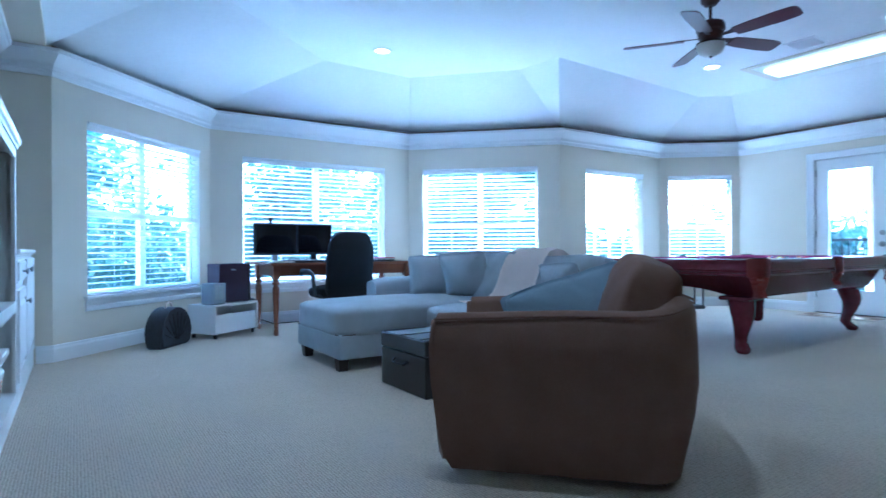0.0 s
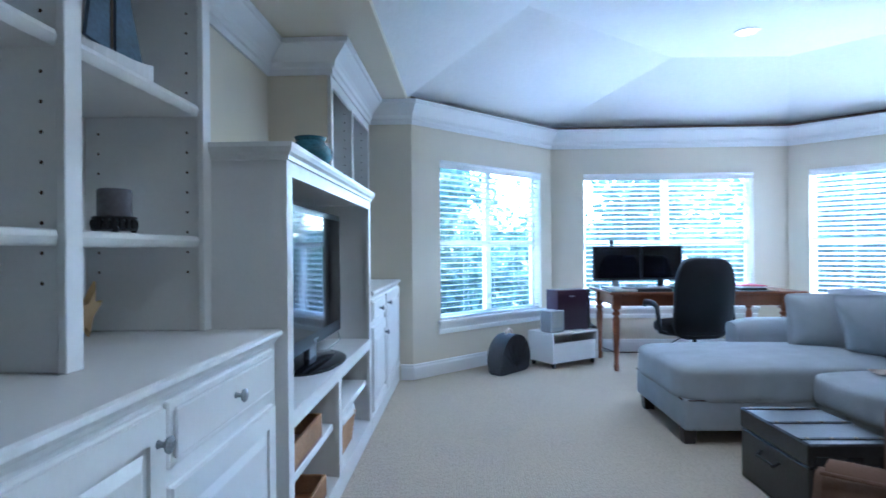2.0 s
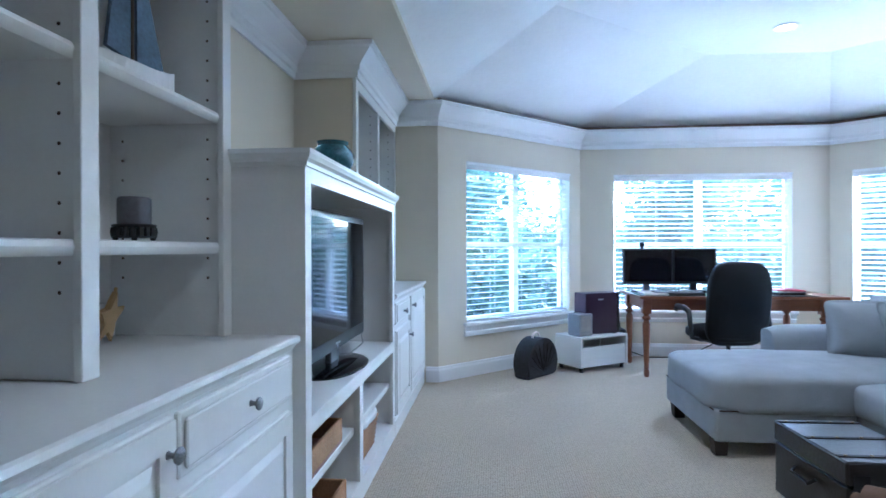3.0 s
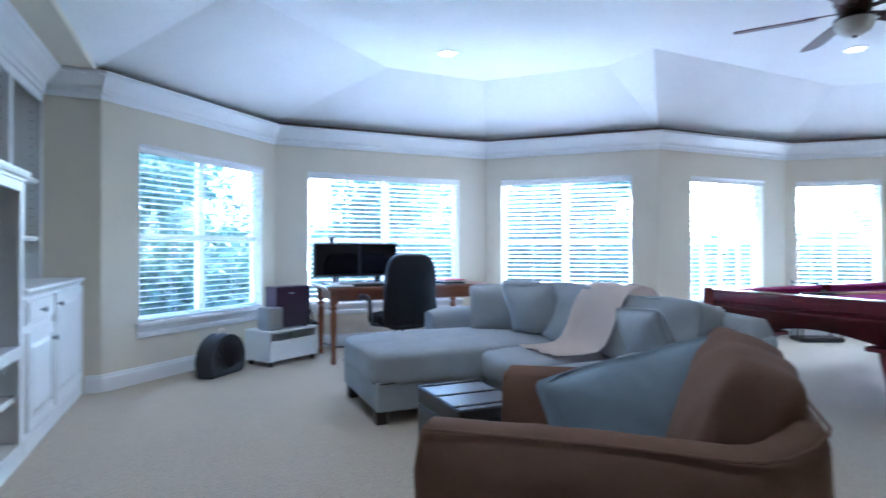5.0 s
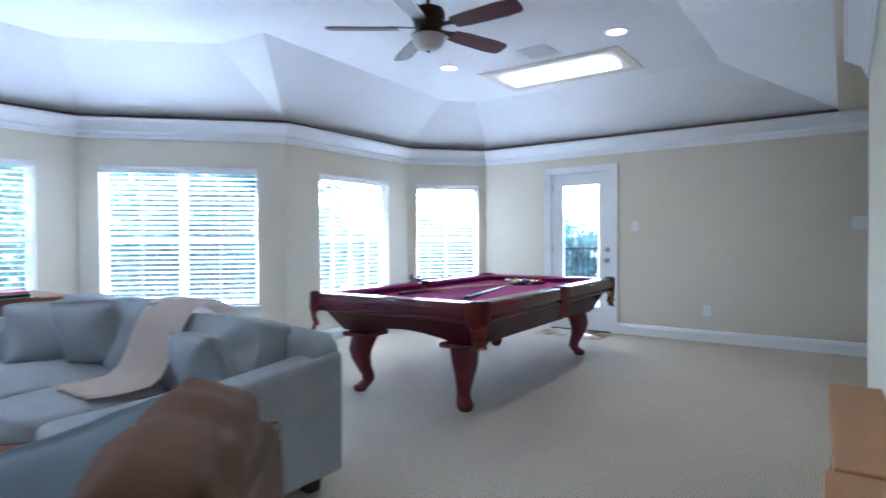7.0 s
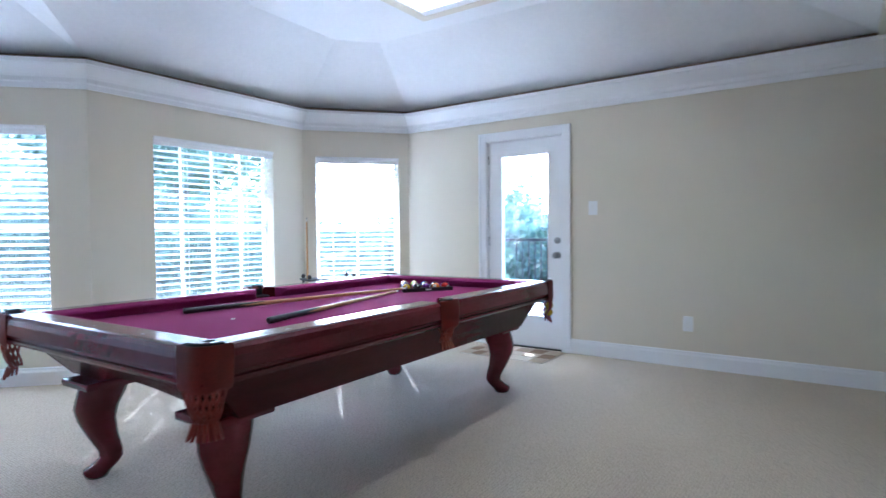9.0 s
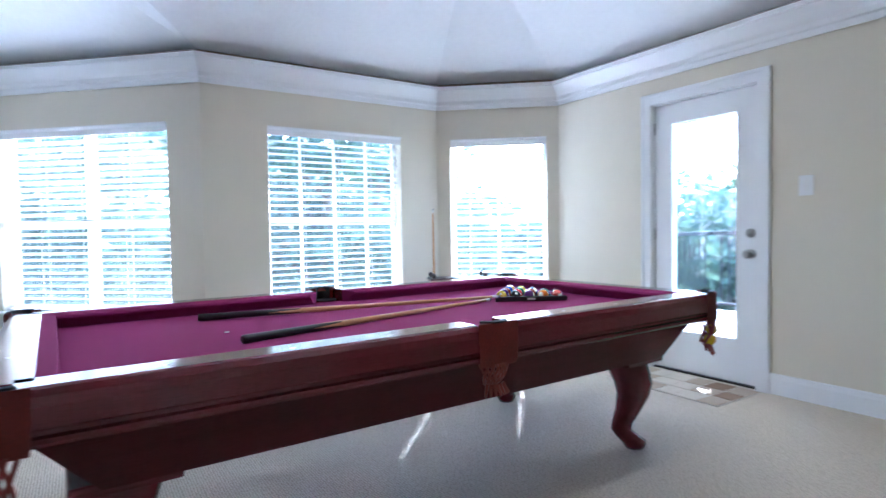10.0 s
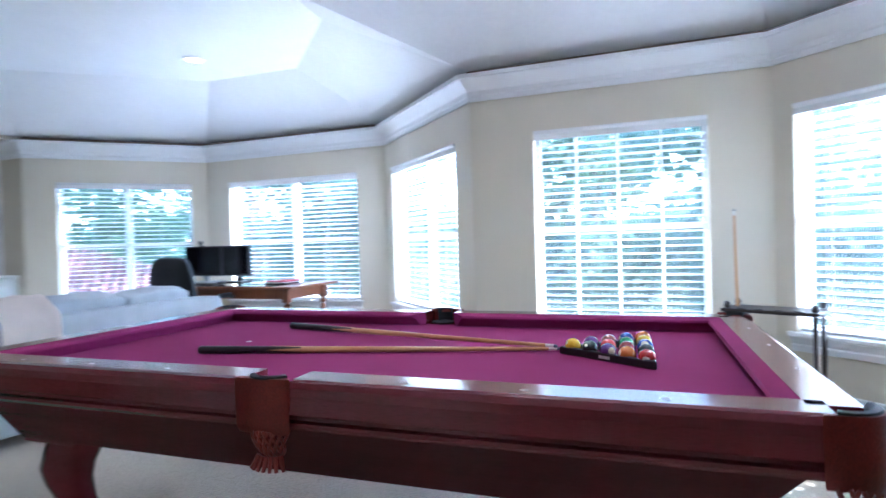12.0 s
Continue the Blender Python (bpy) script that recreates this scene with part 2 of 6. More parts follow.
def lathe(profile, n=20, cx=0.0, cy=0.0, bm=None):
    """A turned solid from (radius, height) pairs."""
    bm = bm or bmesh.new()
    rings = []
    for r, z in profile:
        if r < 1e-5:
            rings.append([bm.verts.new((cx, cy, z))])
        else:
            rings.append([bm.verts.new((cx + r * math.cos(2 * math.pi * i / n), cy + r * math.sin(2 * math.pi * i / n), z)) for i in range(n)])
    for a, b in zip(rings, rings[1:]):
        for i in range(n):
            j = (i + 1) % n
            if len(a) == 1 and len(b) == 1:
                continue
            if len(a) == 1:
                bm.faces.new((a[0], b[i], b[j]))
            elif len(b) == 1:
                bm.faces.new((a[i], a[j], b[0]))
            else:
                bm.faces.new((a[i], a[j], b[j], b[i]))
    for ring in (rings[0], rings[-1]):
        if len(ring) > 2:
            bm.faces.new(ring)
    return bm


def prism(pts, h0, h1, axis="z", bm=None):
    """An outline in a plane, pulled out between two heights along an axis."""
    bm = bm or bmesh.new()
    put = {"z": lambda a, b, h: (a, b, h), "y": lambda a, b, h: (a, h, b), "x": lambda a, b, h: (h, a, b)}[axis]
    lo = [bm.verts.new(put(a, b, h0)) for a, b in pts]
    hi = [bm.verts.new(put(a, b, h1)) for a, b in pts]
    bm.faces.new(lo), bm.faces.new(hi)
    for i in range(len(pts)):
        j = (i + 1) % len(pts)
        bm.faces.new((lo[i], lo[j], hi[j], hi[i]))
    return bm


def tube(path, radius, n=8, bm=None):
    """A round bar along points; radius may be a list."""
    bm = bm or bmesh.new()
    pts = [Vector(p) for p in path]
    rad = radius if isinstance(radius, (list, tuple)) else [radius] * len(pts)
    rings = []
    for i, p in enumerate(pts):
        d = (pts[min(i + 1, len(pts) - 1)] - pts[max(i - 1, 0)]).normalized()
        side = d.cross(Vector((0, 0, 1)))
        side = side.normalized() if side.length > 1e-3 else Vector((1, 0, 0))
        up = side.cross(d)
        rings.append([bm.verts.new(p + rad[i] * (math.cos(2 * math.pi * k / n) * side + math.sin(2 * math.pi * k / n) * up)) for k in range(n)])
    for a, b in zip(rings, rings[1:]):
        for i in range(n):
            j = (i + 1) % n
            bm.faces.new((a[i], a[j], b[j], b[i]))
    bm.faces.new(rings[0]), bm.faces.new(rings[-1])
    return bm


def soft_box(sx, sy, sz, k=7.0, bulge=(0, 0, 0), cuts=9, rough=0.0, seed=0.0, pinch=0.0):
    """A padded block about the origin: rounded edges, swelling faces, a little unevenness."""
    bm = bmesh.new()
    bmesh.ops.create_cube(bm, size=2)
    bmesh.ops.subdivide_edges(bm, edges=bm.edges, cuts=cuts, use_grid_fill=True)
    for v in bm.verts:
        u = v.co.copy()
        n = sum(abs(c) ** k for c in u) ** (1 / k)
        q = u / n
        q.x += bulge[0] * q.x * (1 - u.y ** 2) * (1 - u.z ** 2)
        q.y += bulge[1] * q.y * (1 - u.x ** 2) * (1 - u.z ** 2)
        q.z += bulge[2] * q.z * (1 - u.x ** 2) * (1 - u.y ** 2)
        if pinch:
            e = max(abs(u.x), abs(u.z))
            q.y *= 1 - pinch * e ** 4
        p = Vector((q.x * sx / 2, q.y * sy / 2, q.z * sz / 2))
        if rough:
            p += rough * noise.noise_vector(p * 5 + Vector((seed, seed * 2, 3)))
            p += 0.35 * rough * noise.noise_vector(Vector((p.x * 22, p.y * 22, p.z * 9)) + Vector((seed, 1, seed)))
        v.co = p
    return bm


def sweep(path, profile, closed=False):
    """A moulding along a plan line with the room on its right: profile of (reach into the room, height), mitred."""
    bm = bmesh.new()
    pts = [Vector((x, y)) for x, y in path]
    rings = []
    for i, p in enumerate(pts):
        a = (p - pts[i - 1]).normalized() if i or closed else None
        b = (pts[(i + 1) % len(pts)] - p).normalized() if i < len(pts) - 1 or closed else None
        a, b = a or b, b or a
        na, nb = Vector((a.y, -a.x)), Vector((b.y, -b.x))
        m = (na + nb) / max(0.3, 1 + na.dot(nb))
        rings.append([bm.verts.new((p.x + m.x * r, p.y + m.y * r, z)) for r, z in profile])
    n = len(profile)
    for i in range(len(rings) if closed else len(rings) - 1):
        a, b = rings[i], rings[(i + 1) % len(rings)]
        for k in range(n):
            l = (k + 1) % n
            bm.faces.new((a[k], a[l], b[l], b[k]))
    if not closed:
        bm.faces.new(rings[0]), bm.faces.new(rings[-1])
    return bm


def wall_frame(p, q):
    """The pose with x along the wall from p to q, y outward, z up, and the wall's length."""
    d = Vector((q[0] - p[0], q[1] - p[1]))
    return pose(p[0], p[1], 0, 0, 0, math.degrees(math.atan2(d.y, d.x))), d.length


# ---- the room's shell ----
C1, C2, C3, C4, C5, C6 = (0.209, 5.731), (1.636, 7.107), (4.219, 7.105), (5.70, 5.70), (7.814, 5.71), (8.69, 4.964)
BACK_X, BACK_Y, FAR_X = -0.567, -0.9, 8.69
CROWN_LOW, CROWN_TOP, FLAT = 2.245, 2.436, 2.925
HEAD, SILL = 1.967, 0.49
TH = 0.16

floor = tagged(part("floor", boxes((BACK_X - 0.3, FAR_X + 0.2, BACK_Y - 0.2, 7.3, -0.3, 0.0)), CARPET), "cream looped berber carpet over the whole floor", "carpet", kind="structure")


def wall_with_opening(name, p, q, opening, label, top=2.515):
    m, length = wall_frame(p, q)
    bm = bmesh.new()
    if opening:
        s0, s1, z0, z1 = opening
        box(bm, 0, s0, 0, TH, 0, top)
        box(bm, s1, length, 0, TH, 0, top)
        if z0 > 0:
            box(bm, s0, s1, 0, TH, 0, z0)
        box(bm, s0, s1, 0, TH, z1, top)
    else:
        box(bm, 0, length, 0, TH, 0, top)
    bmesh.ops.remove_doubles(bm, verts=bm.verts, dist=1e-5)
    return tagged(part(name, bm, WALL, m=m), label, "wall", kind="structure"), m


CREAM = "cream painted wall with a white crown moulding"
WINDOWS = [(C1, C2, 0.33, 1.80), (C2, C3, 0.36, 2.211), (C3, C4, 0.20, 1.756), (C4, C5, 0.50, 1.721), (C5, C6, 0.13, 1.04)]
wall_poses = []
for i, (p, q, s0, s1) in enumerate(WINDOWS):
    _, m = wall_with_opening("wall_bay_%d" % (i + 1), p, q, (s0, s1, SILL, HEAD), CREAM)
    wall_poses.append(m)
DOOR_Y0, DOOR_Y1, DOOR_H = 3.125, 3.945, 2.045
wall_with_opening("wall_east", (FAR_X, C6[1]), (FAR_X, BACK_Y), (C6[1] - DOOR_Y1, C6[1] - DOOR_Y0, 0, DOOR_H), "cream painted wall with the glazed balcony door")
wall_with_opening("wall_south", (FAR_X, BACK_Y), (BACK_X, BACK_Y), None, CREAM)
wall_with_opening("wall_west", (BACK_X, BACK_Y), (BACK_X, C1[1]), None, "cream painted wall behind the built-in cabinets")
wall_with_opening("wall_niche_end", (BACK_X, C1[1]), C1, None, CREAM)
# unseen posts behind the outer wall joints, added against light leaks
posts = bmesh.new()
for (x, y), (ox, oy) in zip((C2, C3, C5, C6), ((-0.03, 0.1), (0.03, 0.1), (0.03, 0.1), (0.09, 0.06))):
    lathe([(0.09, 0), (0.09, 2.54)], 10, x + ox, y + oy, posts)
tagged(part("corner_light_stops", posts, WALL), CREAM, "wall", kind="structure")
PX0, PX, PY, PT = 2.05, 6.41, 0.615, 0.14
tagged(part("wall_partition", boxes((PX0, PX, PY - PT, PY, 0, 2.436)), WALL), "cream partition wall with crown moulding and baseboard", "wall", kind="structure")

# ceiling: a raised tray with sloping sides, and a flat soffit along two sides
L0, L7 = (0.18, 0.8), (FAR_X, 0.8)
C1S = (0.18, 5.731)
rim = [L0, C1S, C2, C3, C4, C5, C6, L7]
T8, T1, T2, T3, T4B, T4, T5, T6, T7 = (1.15, 1.75), (1.15, 4.95), (2.626, 6.151), (3.72, 6.182), (4.629, 5.252), (4.696, 4.705), (7.453, 4.83), (7.77, 4.558), (7.87, 1.74)
RIM_Z = 2.486
bm = bmesh.new()
lo = {p: bm.verts.new((*p, RIM_Z)) for p in rim}
hi = {p: bm.verts.new((*p, FLAT)) for p in (T8, T1, T2, T3, T4B, T4, T5, T6, T7)}
for a, b, c, d in ((L0, C1S, T1, T8), (C1S, C2, T2, T1), (C2, C3, T3, T2), (C3, C4, T4B, T3), (C4, C5, T5, T4), (C5, C6, T6, T5), (C6, L7, T7, T6), (L7, L0, T8, T7)):
    bm.faces.new((lo[a], lo[b], hi[c], hi[d]))
bm.faces.new((lo[C4], hi[T4], hi[T4B]))
bm.faces.new([hi[p] for p in (T8, T1, T2, T3, T4B, T4, T5, T6, T7)])
bmesh.ops.triangulate(bm, faces=bm.faces)
bmesh.ops.solidify(bm, geom=bm.faces, thickness=0.04)
tagged(part("ceiling", bm, CEIL), "white textured tray ceiling with sloping sides", "ceiling", kind="structure")
tagged(part("ceiling_soffit", boxes((BACK_X - 0.2, L0[0], BACK_Y - 0.2, C1[1] + 0.2, CROWN_TOP + 0.003, 2.70), (L0[0], FAR_X + 0.2, BACK_Y - 0.2, L0[1], CROWN_TOP + 0.003, 2.70)), WALL), "flat cream soffit round the raised ceiling", "ceiling", kind="structure")
# unseen slab over the tray, added to shut out light from above
tagged(part("sky_lid", boxes((BACK_X - 0.4, FAR_X + 0.3, BACK_Y - 0.3, 7.5, 3.02, 3.12)), CONCRETE), "plain unseen slab that keeps sky light off the ceiling", "roof", kind="structure")

crown = [(0.0, CROWN_LOW), (0.014, CROWN_LOW), (0.018, CROWN_LOW + 0.035), (0.03, CROWN_LOW + 0.045), (0.034, CROWN_LOW + 0.075), (0.05, CROWN_LOW + 0.095), (0.085, CROWN_LOW + 0.125), (0.112, CROWN_LOW + 0.15), (0.118, CROWN_LOW + 0.158), (0.134, CROWN_LOW + 0.163), (0.138, CROWN_TOP), (0.0, CROWN_TOP)]
tagged(part("crown_moulding_bay", sweep([(0.13, C1[1]), C1, C2, C3, C4, C5, C6, (FAR_X, BACK_Y)], crown), TRIM), "wide white stepped crown moulding", "moulding", kind="structure")
tagged(part("crown_moulding_partition", sweep([(PX, PY - PT), (PX, PY), (PX0, PY), (PX0, PY - PT)], crown), TRIM), "wide white stepped crown moulding", "moulding", kind="structure")
# dark brown strip stands in for the shadow line above the crown
shade_strip = [(0.0, CROWN_TOP + 0.002), (0.012, CROWN_TOP + 0.002), (0.012, RIM_Z + 0.002), (0.0, RIM_Z + 0.002)]
tagged(part("crown_gap_shade", sweep([C1, C2, C3, C4, C5, C6, (FAR_X, 0.8)], shade_strip), GAP_SHADE), "dark brown strip painted as the shade above the crown moulding", "trim", kind="structure")
BASE = [(0, 0), (0.018, 0), (0.018, 0.10), (0.012, 0.118), (0.012, 0.128), (0.004, 0.135), (0, 0.135)]
for path in ([(0.1, C1[1]), C1, C2, C3, C4, C5, C6, (FAR_X, DOOR_Y1 + 0.085)], [(FAR_X, DOOR_Y0 - 0.085), (FAR_X, BACK_Y)]):
    tagged(part("baseboard", sweep(path, BASE), TRIM), "tall white moulded baseboard", "baseboard", kind="structure")
tagged(part("baseboard", sweep([(PX, PY - PT), (PX, PY), (PX0, PY), (PX0, PY - PT)], BASE), TRIM), "tall white moulded baseboard", "baseboard", kind="structure")


# ---- windows with their blinds ----
def build_window(i, m, s0, s1, columns, mullion):
    w = thing("window_%d" % (i + 1), m @ pose(s0, 0, SILL), "white-framed sash window with glass panes", "window", kind="structure")
    W, H = s1 - s0, HEAD - SILL
    y0, y1 = 0.10, 0.145
    part("window_frame", boxes((0, 0.035, y0, y1, 0, H), (W - 0.035, W, y0, y1, 0, H), (0.035, W - 0.035, y0, y1, 0, 0.04), (0.035, W - 0.035, y0, y1, H - 0.035, H)), TRIM, w)
    mid = H * 0.485
    part("meeting_rail", boxes((0.035, W - 0.035, y0 - 0.005, y1 - 0.01, mid - 0.02, mid + 0.02)), TRIM, w)
    if mullion:
        part("mullion", boxes((W / 2 - 0.035, W / 2 + 0.035, y0 - 0.008, y1, 0.04, H - 0.035)), TRIM, w)
    for c in range(1, columns):
        if not (mullion and c * 2 == columns):
            x = W * c / columns
            part("muntin", boxes((x - 0.007, x + 0.007, y0 + 0.012, y1 - 0.01, 0.04, H - 0.035)), TRIM, w)
    pane = part("pane", boxes((0.035, W - 0.035, 0.128, 0.132, 0.04, H - 0.035)), GLASS, w, "clear window glass")
    pane.visible_shadow = False
    part("window_sill", boxes((-0.045, W + 0.045, -0.045, 0.0, -0.028, 0.004), (0, W, 0.0, 0.10, -0.02, 0.004), bevel=0.006), TRIM, w)
    part("apron", sweep([(-0.03, 0), (W + 0.03, 0)], [(0, -0.125), (0.016, -0.12), (0.02, -0.085), (0.012, -0.075), (0.026, -0.045), (0.034, -0.03), (0, -0.03)]), TRIM, w)
    return W, H


def slat_mesh(W, holes):
    """One curved slat with cord holes, 62 mm deep."""
    bm = bmesh.new()
    cuts = [0.0]
    for h in holes:
        cuts += [h - 0.009, h + 0.009]
    cuts.append(W)
    d, rows = 0.062, (-0.031, -0.008, 0.008, 0.031)
    grid = {}
    for a, x in enumerate(cuts):
        for b, y in enumerate(rows):
            for c, t in enumerate((-0.0013, 0.0013)):
                grid[a, b, c] = bm.verts.new((x, y, t + 0.004 * (1 - (y / 0.031) ** 2)))
    for a in range(len(cuts) - 1):
        for b in range(3):
            if b == 1 and a % 2 == 1:
                continue
            for c in (0, 1):
                bm.faces.new((grid[a, b, c], grid[a + 1, b, c], grid[a + 1, b + 1, c], grid[a, b + 1, c]))
    for a in range(len(cuts) - 1):
        for b in (0, 3):
            bm.faces.new((grid[a, b, 0], grid[a + 1, b, 0], grid[a + 1, b, 1], grid[a, b, 1]))
    me = bpy.data.meshes.new("slat")
    bm.to_mesh(me)
    bm.free()
    me.materials.append(SLAT)
    return me


def build_blind(i, m, s0, s1, tilt, cols, tilt_low=None):
    W, H = s1 - s0, HEAD - SILL
    b = thing("window_blind", m @ pose(s0, 0.045, SILL), "white two-inch horizontal slat blind, lowered and open", "blind", "window blinds")
    part("valance", sweep([(0.004, -0.045), (W - 0.004, -0.045)], [(0, H - 0.075), (0.006, H - 0.072), (0.006, H - 0.03), (0.012, H - 0.022), (0.02, H - 0.012), (0.02, H - 0.003), (0, H - 0.003)]), TRIM, b)
    part("headrail", boxes((0.012, W - 0.012, -0.03, 0.03, H - 0.055, H - 0.004)), SLAT, b)
    holes = [W * (k + 1) / (cols + 1) if cols > 2 else W * (0.2 + 0.6 * k) for k in range(cols)]
    me = slat_mesh(W - 0.03, [h - 0.015 for h in holes])
    pitch, z, n = 0.0525, 0.05, 0
    while z < H - 0.075:
        a = tilt if (tilt_low is None or z > H * 0.48) else tilt_low
        shared("slat", me, b, pose(0.015, 0, z, a + random.uniform(-0.8, 0.8), random.uniform(-0.08, 0.08), 0))
        z += pitch
    part("bottom_rail", boxes((0.014, W - 0.014, -0.028, 0.028, 0.006, 0.024), bevel=0.004), SLAT, b)
    for h in holes:
        bm = bmesh.new()
        for y in (-0.033, 0.033):
            box(bm, h - 0.0012, h + 0.0012, y - 0.0008, y + 0.0008, 0.02, H - 0.05)
        part("ladder_cord", bm, SLAT, b)


LAYOUT = [(2, True, -6, 3), (2, True, -6, 3), (2, True, -14, 3), (4, False, -6, 3), (2, False, -14, 2)]
for i, (p, q, s0, s1) in enumerate(WINDOWS):
    columns, mullion, tilt, cords = LAYOUT[i]
    build_window(i, wall_poses[i], s0, s1, columns, mullion)
    build_blind(i, wall_poses[i], s0, s1, tilt, cords)

# ---- the balcony door ----
dm = pose(FAR_X, DOOR_Y1, 0, 0, 0, -90)
door = thing("door_1", dm, "white door with one tall glass pane and nickel hardware", "door", kind="structure")
DW, DH = DOOR_Y1 - DOOR_Y0, DOOR_H
part("door_slab", boxes((0.008, 0.145, 0.03, 0.075, 0.012, DH - 0.008), (DW - 0.145, DW - 0.008, 0.03, 0.075, 0.012, DH - 0.008), (0.145, DW - 0.145, 0.03, 0.075, 0.012, 0.30), (0.145, DW - 0.145, 0.03, 0.075, 1.90, DH - 0.008)), TRIM, door)
part("glazing_bead", boxes((0.145, 0.16, 0.022, 0.082, 0.30, 1.90), (DW - 0.16, DW - 0.145, 0.022, 0.082, 0.30, 1.90), (0.16, DW - 0.16, 0.022, 0.082, 0.30, 0.315), (0.16, DW - 0.16, 0.022, 0.082, 1.885, 1.90)), TRIM, door)
gl = part("pane", boxes((0.16, DW - 0.16, 0.05, 0.055, 0.315, 1.885)), GLASS, door, "clear door glass")
gl.visible_shadow = False
part("door_casing", boxes((-0.085, 0.0, -0.02, 0, 0, DH + 0.085), (DW, DW + 0.085, -0.02, 0, 0, DH + 0.085), (0, DW, -0.02, 0, DH, DH + 0.085), (-0.085, -0.06, -0.028, -0.02, 0, DH + 0.085), (DW + 0.06, DW + 0.085, -0.028, -0.02, 0, DH + 0.085), (-0.06, DW + 0.06, -0.028, -0.02, DH + 0.06, DH + 0.085), bevel=0.003), TRIM, door)
part("jamb", boxes((0, 0.006, 0, TH, 0, DH), (DW - 0.006, DW, 0, TH, 0, DH), (0.006, DW - 0.006, 0, TH, DH - 0.006, DH)), TRIM, door)
part("plinth_block", boxes((-0.09, 0.0, -0.032, -0.0285, 0, 0.16), (DW, DW + 0.09, -0.032, -0.0285, 0, 0.16)), TRIM, door)
part("threshold", boxes((0, DW, 0.0, TH, 0, 0.012)), IRON, door, "dark metal threshold")
for z, kind in ((1.05, "deadbolt"), (0.91, "door_handle")):
    part(kind, lathe([(0.0, 0), (0.033, 0), (0.033, 0.008), (0.014, 0.012), (0.012, 0.035), (0.027, 0.045), (0.030, 0.06), (0.022, 0.072), (0, 0.075)] if kind == "door_handle" else [(0, 0), (0.031, 0), (0.031, 0.012), (0.012, 0.016), (0.01, 0.03), (0, 0.03)], 18), NICKEL, door, "brushed nickel " + kind.replace("_", " "), smooth=40, m=pose(DW - 0.062, 0.03, z, 90))
for z in (0.2, 1.0, 1.82):
    part("hinge", boxes((-0.002, 0.012, 0.018, 0.03, z, z + 0.09)), NICKEL, door)


# ---- built-in cabinets and bookcases on the west wall ----
UP_X = -0.165            # face of the upper bookcases
COUNTER = 0.885


def knob(parent, x, y, z):
    part("knob", lathe([(0, 0), (0.009, 0), (0.006, 0.006), (0.006, 0.016), (0.016, 0.02), (0.018, 0.025), (0.014, 0.029), (0.006, 0.031), (0, 0.031)], 16), ANTIQUE, parent, "round antique silver knob", smooth=50, m=pose(x, y, z, 0, 90, 0))


def panel_door(parent, x, y0, y1, z0, z1, kx, kz, raised=True, name="cabinet_door"):
    """A framed front with a raised field and a knob; kx, kz say where the knob sits."""
    d = part(name, boxes((x - 0.012, x + 0.008, y0, y1, z0, z1), bevel=0.004), CABINET, parent)
    w = 0.062 if raised else 0.028
    bm = bmesh.new()
    if raised:
        for r in ((y0 + 0.006, y0 + w, z0 + 0.006, z1 - 0.006), (y1 - w, y1 - 0.006, z0 + 0.006, z1 - 0.006), (y0 + w, y1 - w, z0 + 0.006, z0 + w), (y0 + w, y1 - w, z1 - w, z1 - 0.006)):
            box(bm, x + 0.0085, x + 0.0165, *r)
        part("frame", bm, CABINET, d)
        bm = bmesh.new()
        a, b = 0.012, 0.035
        vs = [bm.verts.new(v) for v in ((x + 0.009, y0 + w + a, z0 + w + a), (x + 0.009, y1 - w - a, z0 + w + a), (x + 0.009, y1 - w - a, z1 - w - a), (x + 0.009, y0 + w + a, z1 - w - a), (x + 0.018, y0 + w + b, z0 + w + b), (x + 0.018, y1 - w - b, z0 + w + b), (x + 0.018, y1 - w - b, z1 - w - b), (x + 0.018, y0 + w + b, z1 - w - b))]
        for q in ((0, 1, 5, 4), (1, 2, 6, 5), (2, 3, 7, 6), (3, 0, 4, 7), (4, 5, 6, 7), (3, 2, 1, 0)):
            bm.faces.new([vs[i] for i in q])
        part("raised_panel", bm, CABINET, d)
    else:
        bm = box(bmesh.new(), x + 0.0085, x + 0.0165, y0 + 0.016, y1 - 0.016, z0 + 0.016, z1 - 0.016, bevel=0.006)
        part("raised_panel", bm, CABINET, d)
    knob(d, x + 0.0165, kx, kz)
    return d


def base_cabinet(y0, y1, face, fronts, label):
    c = thing("base_cabinet", pose(0, 0, 0), label, "cabinet", "built-in cabinets")
    part("body", boxes((BACK_X, face - 0.012, y0, y1, 0.0, COUNTER - 0.045)), CABINET, c)
    part("plinth", boxes((face - 0.012, face + 0.008, y0, y1, 0.0, 0.10), (face - 0.012, face + 0.003, y0, y1, 0.10, 0.115), bevel=0.002), CABINET, c)
    part("face_frame", boxes((face - 0.0115, face - 0.004, y0, y1, 0.115, COUNTER - 0.045)), CABINET, c)
    for f in fronts:
        panel_door(c, face, *f[:6], raised=f[6], name="cabinet_door" if f[6] else "drawer")
    part("countertop", sweep([(BACK_X, y0), (BACK_X, y1)], [(0.0, COUNTER - 0.044), (face - BACK_X, COUNTER - 0.044), (face - BACK_X + 0.008, COUNTER - 0.03), (face - BACK_X + 0.016, COUNTER - 0.026), (face - BACK_X + 0.024, COUNTER - 0.016), (face - BACK_X + 0.022, COUNTER - 0.004), (face - BACK_X + 0.014, COUNTER), (0.0, COUNTER)]), CABINET, c)
    return c


